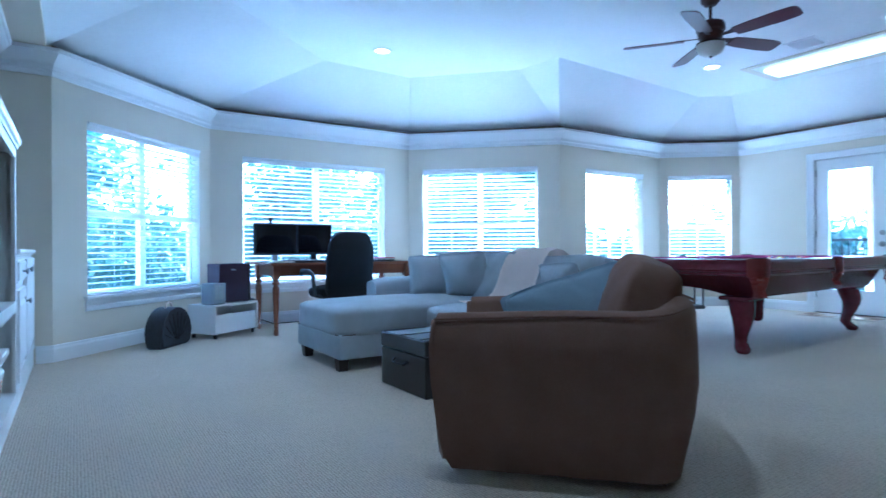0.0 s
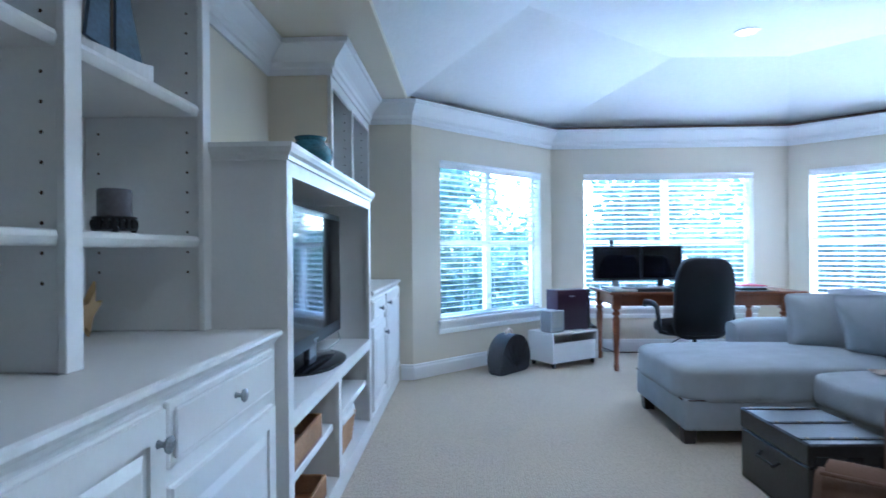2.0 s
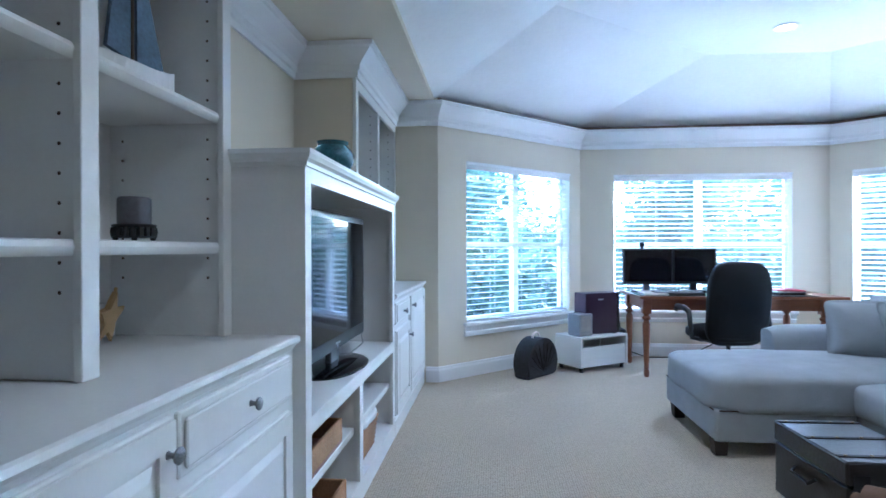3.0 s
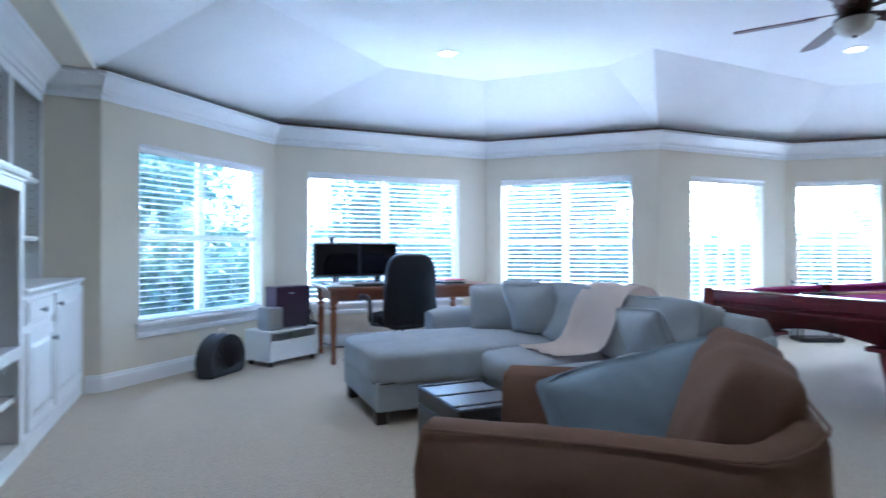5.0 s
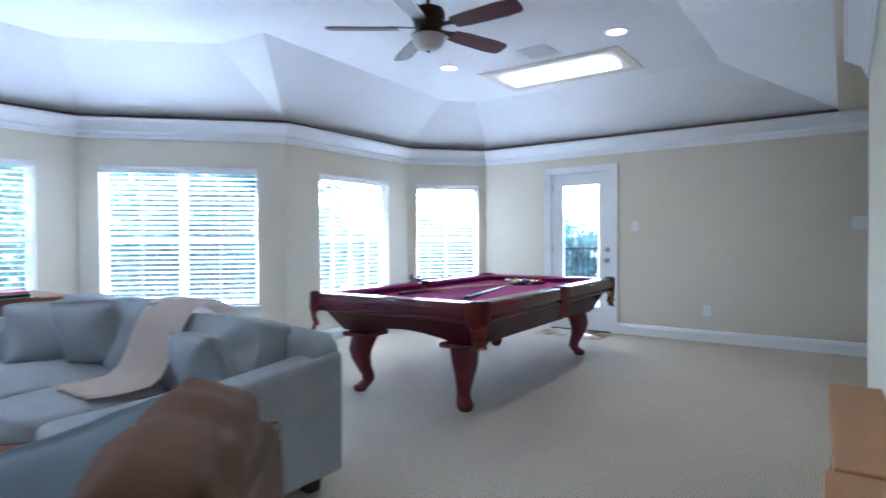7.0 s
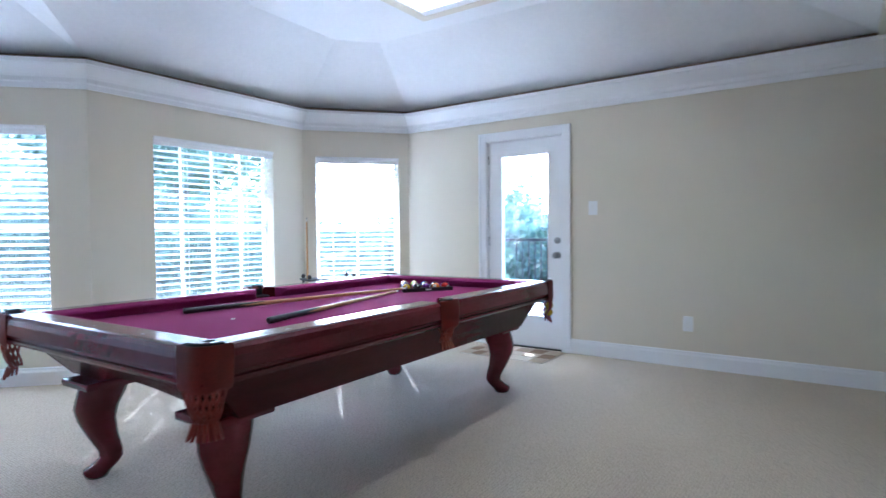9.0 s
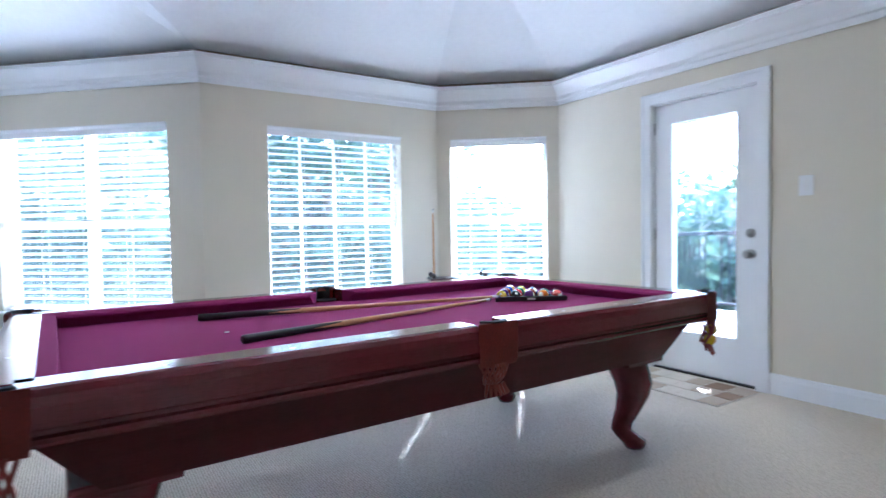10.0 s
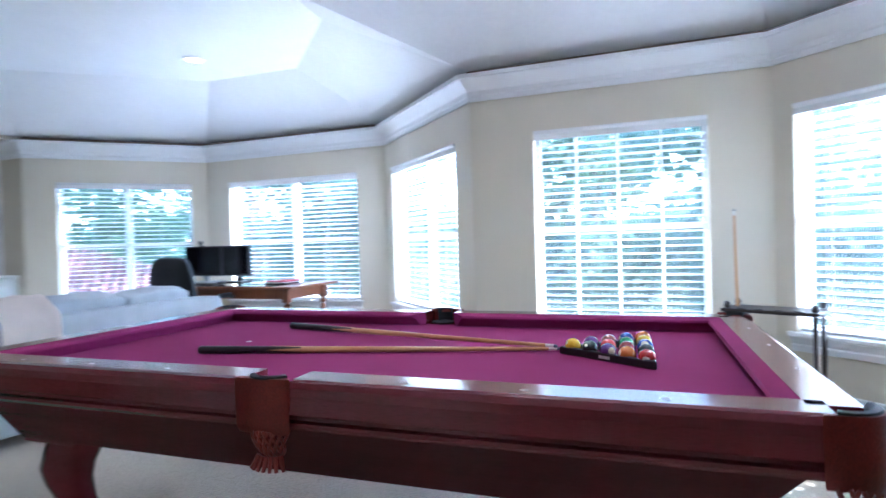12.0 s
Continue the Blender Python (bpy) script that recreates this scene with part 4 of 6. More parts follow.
def tub_wall(d0, d1, steps, front):
    """A stretch of the padded wall: drawn in at the foot, swelling in the middle, rolled over the top."""
    bm = bmesh.new()
    rings = []
    for i in range(steps + 1):
        d = d0 + (d1 - d0) * i / steps
        (x, y), (nx, ny) = tub_point(d)
        top, swell = tub_top(d), 0.022 * math.sin(math.pi * min(1, min(d, TUB - d) / 0.9))
        prof = ((0.028, -0.062), (0.08, -0.052), (0.16, -0.034), (0.26, -0.015 + swell * 0.5), (0.38, 0.0 + swell), (0.50, -0.002 + swell), (top - 0.05, -0.008 + swell * 0.7), (top - 0.018, -0.018), (top - 0.002, -0.038), (top + 0.004, -0.072), (top - 0.004, -0.105), (top - 0.03, -0.125), (0.40, -0.13), (0.05, -0.13))
        ring = []
        for z, o in prof:
            v = Vector((x + nx * o, y + ny * o, z))
            if front and o > -0.127:                       # the front face leans back towards the foot
                k = max(0.0, 1 - min(d, TUB - d) / 0.25)
                v.y -= k * 0.055 * max(0, 1 - z / 0.5) ** 1.5
            v += 0.004 * noise.noise_vector(v * 6)
            ring.append(bm.verts.new(v))
        rings.append(ring)
    for a, b in zip(rings, rings[1:]):
        for k in range(len(a)):
            l = (k + 1) % len(a)
            bm.faces.new((a[k], a[l], b[l], b[k]))
    caps = [bm.faces.new(rings[0]), bm.faces.new(rings[-1])]
    ends = [caps[0]] if d0 == 0 else [caps[1]] if d1 == TUB else []
    if ends:
        bmesh.ops.bevel(bm, geom=[e for f in ends for e in f.edges], offset=0.022, segments=3, affect="EDGES")
    return bm


def tub_welt(d0, d1, parent):
    pts = []
    for i in range(15):
        d = d0 + (d1 - d0) * i / 14
        (x, y), (nx, ny) = tub_point(d)
        pts.append((x - nx * 0.012, y - ny * 0.012, tub_top(d) - 0.012))
    part("welt", tube(pts, 0.0048, 6), SUEDE, parent)


SIDE = 2 * HD - 0.10
for d0, d1, steps, kind in ((0, SIDE, 14, "arm"), (SIDE, TUB - SIDE, 22, "back_shell"), (TUB - SIDE, TUB, 14, "arm")):
    w = part(kind, tub_wall(d0, d1, steps, kind == "arm"), SUEDE, ac, smooth=50)
    tub_welt(d0 + 0.02 if d0 == 0 else d0, d1 - 0.02 if d1 == TUB else d1, w)
part("seat_base", box(bmesh.new(), -HW + 0.125, HW - 0.125, -HD + 0.12, HD - 0.05, 0.05, 0.27, bevel=0.02, seg=2), SUEDE, ac, smooth=40)
part("seat_cushion", soft_box(2 * HW - 0.255, 0.74, 0.18, 6, (0, 0.05, 0.3), 9, 0.01, 4), SUEDE, ac, smooth=True, m=pose(0, 0.11, 0.345))
bm = soft_box(2 * HW - 0.25, 0.23, 0.48, 5, (0, 0.22, 0.06), 22, 0.014, 9)
for vv in bm.verts:                                   # soft gathers across the top of the cushion
    vv.co.z += 0.006 * math.sin(38 * vv.co.x + 5 * vv.co.y) * max(0, vv.co.z / 0.24)
    vv.co.y += 0.006 * math.sin(31 * vv.co.x + 2 * vv.co.z) * max(0, vv.co.z / 0.24)
bc = part("back_cushion", bm, SUEDE, ac, smooth=True, m=pose(0.0, -0.28, 0.59, 19, 0, 0))
for s in (-1, 1):
    loop = []
    for k in range(33):
        c, q = math.cos(k * math.pi / 16), math.sin(k * math.pi / 16)
        f = (abs(c) ** 5 + abs(q) ** 5) ** (-1 / 5)
        loop.append((s * 0.312, 0.06 * c * f, 0.165 * q * f))
    part("piping", tube(loop, 0.006, 6), SUEDE, bc)
for x in (-0.3, 0.3):
    for y in (-0.34, 0.36):
        part("foot", boxes((x - 0.03, x + 0.03, y - 0.03, y + 0.03, 0, 0.052)), DARK_WOOD, ac)
pillow(CHAIR @ pose(0.02, -0.08, 0.545, 0, 0, -76) @ pose(0, 0, 0, -28, -16, 0), 0.62, 0.46, 0.16, SOFA_PILLOW, "large slate-blue pillow with piping on the armchair", 3)

# ---- the trunk used as a coffee table ----
tr = thing("trunk", pose(2.05, 3.13, 0, 0, 0, 1), "black wooden trunk with iron straps and brass nails", "trunk")
TW, TD, THT = 0.36, 0.54, 0.34
part("body", box(bmesh.new(), 0, TW, 0, TD, 0.0, THT - 0.10, bevel=0.006), TRUNK, tr)
part("lid", box(bmesh.new(), -0.004, TW + 0.004, -0.004, TD + 0.004, THT - 0.096, THT, bevel=0.008), TRUNK, tr)
for y in (0.05, 0.27, 0.49):
    part("strap", boxes((0.0, TW, y, y + 0.022, THT, THT + 0.004)), STRAP, tr)
for y in (0.061, 0.281, 0.501):
    for k in range(4):
        part("nail", lathe([(0.008, THT + 0.004), (0.006, THT + 0.008), (0, THT + 0.009)], 8, 0.03 + k * (TW - 0.06) / 3, y), BRASS, tr)
for x in (0.05, TW / 2, TW - 0.05):
    part("corner_plate", boxes((x - 0.03, x + 0.03, -0.008, -0.0045, THT - 0.13, THT - 0.05)), STRAP, tr)
for z in (THT - 0.16, THT - 0.24):
    part("clasp", box(bmesh.new(), 0.06, 0.11, -0.012, 0.0, z, z + 0.03, bevel=0.004), BRASS, tr)
part("handle", tube([(-0.004, 0.20, 0.19), (-0.03, 0.21, 0.17), (-0.03, 0.34, 0.17), (-0.004, 0.35, 0.19)], 0.008, 8), IRON, tr)


# ---- the desk corner ----
desk = thing("writing_desk", pose(0, 0, 0), "orange-stained wooden desk with turned legs and a glass sheet", "desk")
DX0, DX1, DY0, DY1, DZ = 1.985, 3.74, 5.95, 6.83, 0.74
part("tabletop", box(bmesh.new(), DX0, DX1, DY0, DY1, DZ - 0.026, DZ, bevel=0.007, seg=2), DESK, desk)
part("glass_sheet", boxes((DX0 + 0.01, DX1 - 0.25, DY0 + 0.01, DY1 - 0.01, DZ + 0.001, DZ + 0.006)), TOP_GLASS, desk, "clear glass sheet on the desk top")
part("apron", boxes((DX0 + 0.10, DX1 - 0.16, DY0 + 0.12, DY0 + 0.14, DZ - 0.135, DZ - 0.026)), DESK, desk)
part("apron", boxes((DX0 + 0.10, DX1 - 0.16, DY1 - 0.12, DY1 - 0.10, DZ - 0.135, DZ - 0.026)), DESK, desk)
part("apron", boxes((DX0 + 0.075, DX0 + 0.095, DY0 + 0.15, DY1 - 0.13, DZ - 0.135, DZ - 0.026)), DESK, desk)
part("apron", boxes((DX1 - 0.155, DX1 - 0.135, DY0 + 0.15, DY1 - 0.13, DZ - 0.135, DZ - 0.026)), DESK, desk)
LEG = [(0, 0), (0.018, 0), (0.024, 0.02), (0.026, 0.05), (0.018, 0.075), (0.026, 0.085), (0.02, 0.10), (0.024, 0.16), (0.033, 0.42), (0.034, 0.48), (0.022, 0.51), (0.036, 0.525), (0.038, 0.54), (0.024, 0.555), (0.03, 0.575), (0, 0.575)]
for x in (DX0 + 0.085, DX1 - 0.145):
    for y in (DY0 + 0.13, DY1 - 0.11):
        bm = lathe(LEG, 18, x, y)
        box(bm, x - 0.037, x + 0.037, y - 0.037, y + 0.037, 0.575, DZ - 0.0265, bevel=0.003)
        part("leg", bm, DESK, desk, "turned orange wooden leg", smooth=35)


def monitor(x, y, w, h, z0, turn, label, base):
    m = thing("monitor", pose(x, y, DZ + 0.0065, 0, 0, turn), label, "monitor", "monitors on the desk")
    part("bezel", box(bmesh.new(), -w / 2, w / 2, -0.02, 0.025, z0, z0 + h, bevel=0.005), BLACK, m)
    part("screen", boxes((-w / 2 + 0.016, w / 2 - 0.016, -0.0215, -0.02, z0 + 0.022, z0 + h - 0.016)), SCREEN, m, "dark glossy screen")
    part("neck", boxes((-0.03, 0.03, 0.0255, 0.05, 0.01, z0 + 0.15)), base, m)
    part("base", box(bmesh.new(), -0.12, 0.12, -0.06, 0.12, 0, 0.012, bevel=0.004), base, m)


monitor(2.18, 6.45, 0.48, 0.34, 0.075, 6, "black computer monitor with a glossy screen", GREY_PLASTIC)
monitor(2.625, 6.48, 0.40, 0.34, 0.075, -4, "smaller black computer monitor", BLACK)
wc = thing("webcam", pose(2.13, 6.46, DZ + 0.4225), "small black webcam on the monitor", "webcam")
part("ball", lathe([(0, 0.012), (0.014, 0.016), (0.024, 0.03), (0.026, 0.042), (0.02, 0.058), (0, 0.066)], 14), BLACK, wc, smooth=True)
part("clip", boxes((-0.012, 0.012, -0.02, 0.03, 0.0, 0.0125)), BLACK, wc)
kb = thing("keyboard", pose(2.38, 6.18, DZ + 0.0065, 2, 0, 3), "black computer keyboard on the desk", "keyboard")
part("tray", box(bmesh.new(), -0.22, 0.22, -0.075, 0.075, 0, 0.016, bevel=0.004), BLACK, kb)
bm = bmesh.new()
for r in range(5):
    for c in range(15):
        box(bm, -0.21 + c * 0.028, -0.21 + c * 0.028 + 0.024, -0.066 + r * 0.027, -0.066 + r * 0.027 + 0.023, 0.0162, 0.023)
tagged(part("keys", bm, GREY_PLASTIC, kb), kind="stuff")
tagged(part("paper_stack", boxes((2.05, 2.26, 6.05, 6.33, DZ + 0.0065, DZ + 0.014), (2.06, 2.25, 6.08, 6.35, DZ + 0.0145, DZ + 0.018)), PAPER_WHITE), "loose white papers on the desk", "papers")
for k, (mat, z) in enumerate(((BLACK, 0.0), (PAPER_WHITE, 0.013), (PAPER_RED, 0.024))):
    tagged(part("folder", box(bmesh.new(), -0.12, 0.12, -0.16, 0.16, 0, 0.01, bevel=0.002), mat, m=pose(3.36 + 0.012 * k, 6.33, DZ + 0.0065 + z, 0, 0, 8 - 7 * k)), ("black folder under papers", "stack of white papers between folders", "red folder on top of the papers")[k], "folder")
tagged(part("mouse", soft_box(0.06, 0.10, 0.035, 3), BLACK, m=pose(2.68, 6.18, DZ + 0.0235), smooth=True), "black computer mouse on the desk", "mouse")

oc = thing("office_chair", pose(2.645, 5.73, 0, 0, 0, 4), "black leather office chair with arms, turned to the desk", "chair")
bm = soft_box(0.50, 0.10, 0.70, 5, (0, 0.5, 0), 12, 0.006, 3)
for vv in bm.verts:
    t = vv.co.z / 0.35
    vv.co.x *= 1 - 0.12 * max(0, t) ** 2 - 0.05 * max(0, -t)
    vv.co.y += 0.03 * t * t - 0.02 * t
part("backrest", bm, BLACK_LEATHER, oc, smooth=True, m=pose(0, -0.17, 0.705, 6, 0, 0))
part("seat", soft_box(0.52, 0.52, 0.12, 4, (0, 0, 0.3), 9, 0.005), BLACK_LEATHER, oc, smooth=True, m=pose(0, 0.10, 0.44))
for s in (-1, 1):
    part("armrest", tube([(s * 0.22, -0.02, 0.40), (s * 0.31, -0.02, 0.42), (s * 0.325, -0.03, 0.52), (s * 0.325, 0.0, 0.63), (s * 0.32, 0.10, 0.655), (s * 0.32, 0.26, 0.655), (s * 0.315, 0.30, 0.62)], [0.018, 0.02, 0.02, 0.022, 0.026, 0.026, 0.02], 10), BLACK, oc, smooth=True)
part("gas_column", lathe([(0.03, 0.08), (0.03, 0.22), (0.018, 0.22), (0.018, 0.39), (0.08, 0.395)], 16), BLACK, oc, smooth=40)
for k in range(5):
    a = k * 2 * math.pi / 5 + 0.3
    c, s = math.cos(a), math.sin(a)
    part("spoke", tube([(0, 0, 0.10), (0.15 * c, 0.15 * s, 0.095), (0.29 * c, 0.29 * s, 0.068)], [0.03, 0.022, 0.016], 8), BLACK, oc)
    part("caster", lathe([(0.028, -0.012), (0.028, 0.012)], 14), BLACK, oc, m=pose(0.29 * c, 0.29 * s, 0.028, 90, 0, math.degrees(a)))

# printer cart with the computer
cart = thing("computer_cart", pose(1.495, 6.13, 0, 0, 0, 34), "low white computer cart on black casters", "cart")
part("top", box(bmesh.new(), 0, 0.60, 0, 0.36, 0.315, 0.335, bevel=0.003), CABINET, cart)
part("end_panel", boxes((0, 0.018, 0.0, 0.36, 0.05, 0.315)), CABINET, cart)
part("end_panel", boxes((0.582, 0.60, 0.0, 0.36, 0.05, 0.315)), CABINET, cart)
part("front_panel", boxes((0.018, 0.582, 0.02, 0.036, 0.05, 0.235)), CABINET, cart)
part("bottom_panel", boxes((0.018, 0.582, 0.036, 0.36, 0.05, 0.066)), CABINET, cart)
part("back_panel", boxes((0.018, 0.582, 0.345, 0.36, 0.066, 0.315)), CABINET, cart)
for x in (0.04, 0.56):
    for y in (0.04, 0.32):
        part("caster", lathe([(0.024, -0.014), (0.024, 0.014)], 12), BLACK, cart, m=pose(x, y, 0.024, 90, 0, 30))
        part("caster_stem", boxes((x - 0.012, x + 0.012, y - 0.012, y + 0.012, 0.03, 0.0495)), BLACK, cart)
pm = pose(1.495, 6.13, 0.3355, 0, 0, 34)
pc = thing("computer_tower", pm @ pose(0.36, 0.17, 0, 0, 0, -6), "dark purple-black computer tower on the cart", "computer")
part("case", box(bmesh.new(), -0.20, 0.17, -0.10, 0.09, 0.008, 0.40, bevel=0.005), PURPLE, pc)
part("front_bezel", box(bmesh.new(), 0.1705, 0.20, -0.10, 0.09, 0.008, 0.40, bevel=0.008), BLACK, pc)
for z in (0.33, 0.28, 0.22):
    part("drive_bay", boxes((0.2005, 0.204, -0.08, 0.07, z, z + 0.035)), GREY_PLASTIC, pc)
part("case_badge", boxes((-0.06, 0.0, -0.1015, -0.1002, 0.33, 0.345)), GREY_PLASTIC, pc)
part("power_button", lathe([(0, 0), (0.012, 0), (0.012, 0.003), (0, 0.004)], 12), NICKEL, pc, m=pose(0.2005, 0, 0.375, 0, 90, 0))
for x in (-0.17, 0.15):
    part("foot", boxes((x - 0.02, x + 0.02, -0.09, 0.08, 0, 0.0085)), BLACK, pc)
pr = thing("external_drive_case", pm @ pose(0.11, 0.13, 0), "small grey metal drive case on the cart", "electronics")
part("shell", box(bmesh.new(), -0.085, 0.085, -0.08, 0.08, 0.006, 0.21, bevel=0.006), GREY_PLASTIC, pr)
part("front_grille", boxes((-0.06, 0.06, -0.083, -0.0805, 0.05, 0.19)), NICKEL, pr)
part("foot_rail", boxes((-0.07, 0.07, -0.07, 0.07, 0, 0.0065)), BLACK, pr)
bag = thing("quilted_bag", pose(1.075, 6.05, 0, 0, 0, 50), "black quilted domed bag on the carpet", "bag")
prof = [(0.225 * math.cos(math.pi * k / 24) * (1.0 if k not in (0, 24) else 1.0), 0.12 + 0.235 * math.sin(math.pi * k / 24)) for k in range(25)] + [(-0.23, 0.02), (-0.2, 0.0), (0.2, 0.0), (0.23, 0.02)]
bm = prism(prof, -0.085, 0.085, "y")
bmesh.ops.bevel(bm, geom=[e for e in bm.edges if abs(e.verts[0].co.y - e.verts[1].co.y) < 1e-6], offset=0.025, segments=3, affect="EDGES")
part("body", bm, BAG, bag, smooth=50)
for k in range(9):
    a = math.pi * (k + 0.5) / 9
    part("quilt_rib", tube([(0.03 * math.cos(a), -0.088, 0.06), (0.12 * math.cos(a), -0.093, 0.08 + 0.10 * math.sin(a)), (0.20 * math.cos(a), -0.086, 0.10 + 0.21 * math.sin(a))], 0.006, 6), BAG, bag)
part("handle", tube([(-0.05, 0, 0.35), (-0.04, 0, 0.385), (0.0, 0, 0.40), (0.04, 0, 0.385), (0.05, 0, 0.35)], 0.009, 8), THROW, bag, "pale handle wrap", smooth=True)
tagged(part("power_cords", tube([(1.90, 6.72, 0.62), (2.0, 6.86, 0.4), (2.03, 6.84, 0.12), (2.3, 6.95, 0.012), (2.7, 6.98, 0.012), (3.1, 7.02, 0.2), (3.1, 7.085, 0.34)], 0.006, 6), BLACK), "black power cords behind the desk", "cable")
tagged(part("laptop_bag", box(bmesh.new(), 1.975, 2.04, 6.70, 6.98, 0.0, 0.34, bevel=0.03, seg=3), BLACK, smooth=40), "black case standing against the desk leg", "bag")


# ---- the pool table ----
def stack(centres, radii, n):
    """A solid of level rounds whose centres wander."""
    bm = bmesh.new()
    rings = [[bm.verts.new((c[0] + r * math.cos(2 * math.pi * k / n), c[1] + r * math.sin(2 * math.pi * k / n), c[2])) for k in range(n)] for c, r in zip(centres, radii)]
    for a, b in zip(rings, rings[1:]):
        for k in range(n):
            bm.faces.new((a[k], a[(k + 1) % n], b[(k + 1) % n], b[k]))
    bm.faces.new(rings[0]), bm.faces.new(rings[-1])
    return bm


PCX, PCY, HX, HY = 6.07, 3.40, 1.407, 0.773
LIFT = 0.006
TABLE = pose(PCX, PCY, LIFT, 0, 0, 1.97)
pt = thing("pool_table", TABLE, "dark cherry pool table with wine-red cloth and leather pockets", "pool table")
BED, RAIL = 0.712, 0.775
part("bed_cloth", boxes((-HX + 0.10, HX - 0.10, -HY + 0.10, HY - 0.10, 0.66, BED)), FELT, pt, "wine-red cloth playing surface")
RW = 0.125
rail_prof = [(0.0, 0.688), (0.0, 0.735), (0.004, 0.757), (0.016, 0.771), (0.03, RAIL), (RW, RAIL), (RW, 0.688)]
nose_prof = [(RW + 0.0005, 0.713), (RW + 0.0005, RAIL - 0.001), (RW + 0.045, 0.765), (RW + 0.05, 0.755), (RW + 0.035, 0.742), (RW + 0.02, 0.713)]


def rail(axis, side, a0, a1):
    """One rail with its cloth-covered cushion, its ends eased back at the pockets."""
    h = HY if axis == "x" else HX
    for prof, name, mat, ease, rim_ in ((rail_prof, "rail", CHERRY, 0.0, True), (nose_prof, "cushion", FELT, 0.06, False)):
        bm = bmesh.new()
        rings = []
        for end, a in ((0, a0), (1, a1)):
            ring = []
            for o, z in prof:
                d = ease * (o - RW) / 0.05 if not rim_ else 0.0
                aa = a + (d if end == 0 else -d)
                across = side * (h - o)
                ring.append(bm.verts.new((aa, across, z) if axis == "x" else (across, aa, z)))
            rings.append(ring)
        n = len(prof)
        for k in range(n):
            bm.faces.new((rings[0][k], rings[0][(k + 1) % n], rings[1][(k + 1) % n], rings[1][k]))
        bm.faces.new(rings[0]), bm.faces.new(rings[1])
        part(name, bm, mat, pt)
    lo_, hi_ = min(a0, a1), max(a0, a1)
    for k in range(1, 4):
        a = lo_ + (hi_ - lo_) * k / 4
        c = side * (h - 0.062)
        sx, sy = (0.012, 0.006) if axis == "x" else (0.006, 0.012)
        px, py = (a, c) if axis == "x" else (c, a)
        part("sight", prism([(px - sx, py), (px, py - sy), (px + sx, py), (px, py + sy)], RAIL + 0.0003, RAIL + 0.0012), PEARL, pt, "pearl diamond sight")


for s in (-1, 1):
    rail("x", s, -HX + 0.088, -0.075)
    rail("x", s, 0.075, HX - 0.088)
    rail("y", s, -HY + 0.088, HY - 0.088)
part("trim_moulding", sweep([(-HX + 0.03, -HY + 0.03), (-HX + 0.03, HY - 0.03), (HX - 0.03, HY - 0.03), (HX - 0.03, -HY + 0.03)], [(0.0, 0.640), (-0.012, 0.643), (-0.018, 0.652), (-0.02, 0.663), (-0.008, 0.668), (-0.006, 0.678), (-0.012, 0.6875), (0.05, 0.6875), (0.05, 0.640)], closed=True), CHERRY, pt)
T_X, T_Y, B_X, B_Y, ZT, ZB = HX - 0.10, HY - 0.09, HX - 0.25, HY - 0.15, 0.640, 0.468
for s in (-1, 1):
    bm = bmesh.new()
    q = [bm.verts.new(v) for v in ((-T_X, s * T_Y, ZT), (T_X, s * T_Y, ZT), (B_X, s * B_Y, ZB), (-B_X, s * B_Y, ZB))]
    bm.faces.new(q)
    bmesh.ops.solidify(bm, geom=bm.faces[:], thickness=0.025 * s)
    part("side_panel", bm, CHERRY, pt)
    bm = bmesh.new()
    n = 20
    top, low = [], []
    for k in range(n + 1):
        u = 2 * k / n - 1
        zb = ZB + 0.06 * max(0, 1 - (u / 0.62) ** 2) ** 1.3
        f = (zb - ZB) / (ZT - ZB)
        y = (B_Y + (T_Y - B_Y) * f) * u
        top.append(bm.verts.new((s * (T_X - 0.002), T_Y * u, ZT)))
        low.append(bm.verts.new((s * (B_X + (T_X - B_X) * f - 0.002), y, zb)))
    for k in range(n):
        bm.faces.new((top[k], top[k + 1], low[k + 1], low[k]))
    bmesh.ops.solidify(bm, geom=bm.faces[:], thickness=0.025)
    part("end_panel", bm, CHERRY, pt)
for sx in (-1, 1):
    for sy in (-1, 1):
        lx, ly = sx * 1.095, sy * 0.455
        part("leg_cap", box(bmesh.new(), lx - 0.135, lx + 0.135, ly - 0.125, ly + 0.125, 0.432, 0.467, bevel=0.012, seg=2), CHERRY, pt)
        ox, oy = sx * 0.75, sy * 0.66
        path = [(0.0, 0.432), (0.012, 0.39), (0.03, 0.325), (0.03, 0.265), (0.012, 0.19), (-0.012, 0.12), (-0.015, 0.085), (0.005, 0.055), (0.028, 0.032), (0.034, 0.012), (0.034, -LIFT)]
        rad = [0.105, 0.102, 0.094, 0.08, 0.064, 0.052, 0.05, 0.058, 0.064, 0.056, 0.045]
        part("leg", stack([(lx + ox * d * 1.3, ly + oy * d * 1.3, z) for d, z in path], rad, 16), CHERRY, pt, "curved cherry cabriole leg", smooth=60)


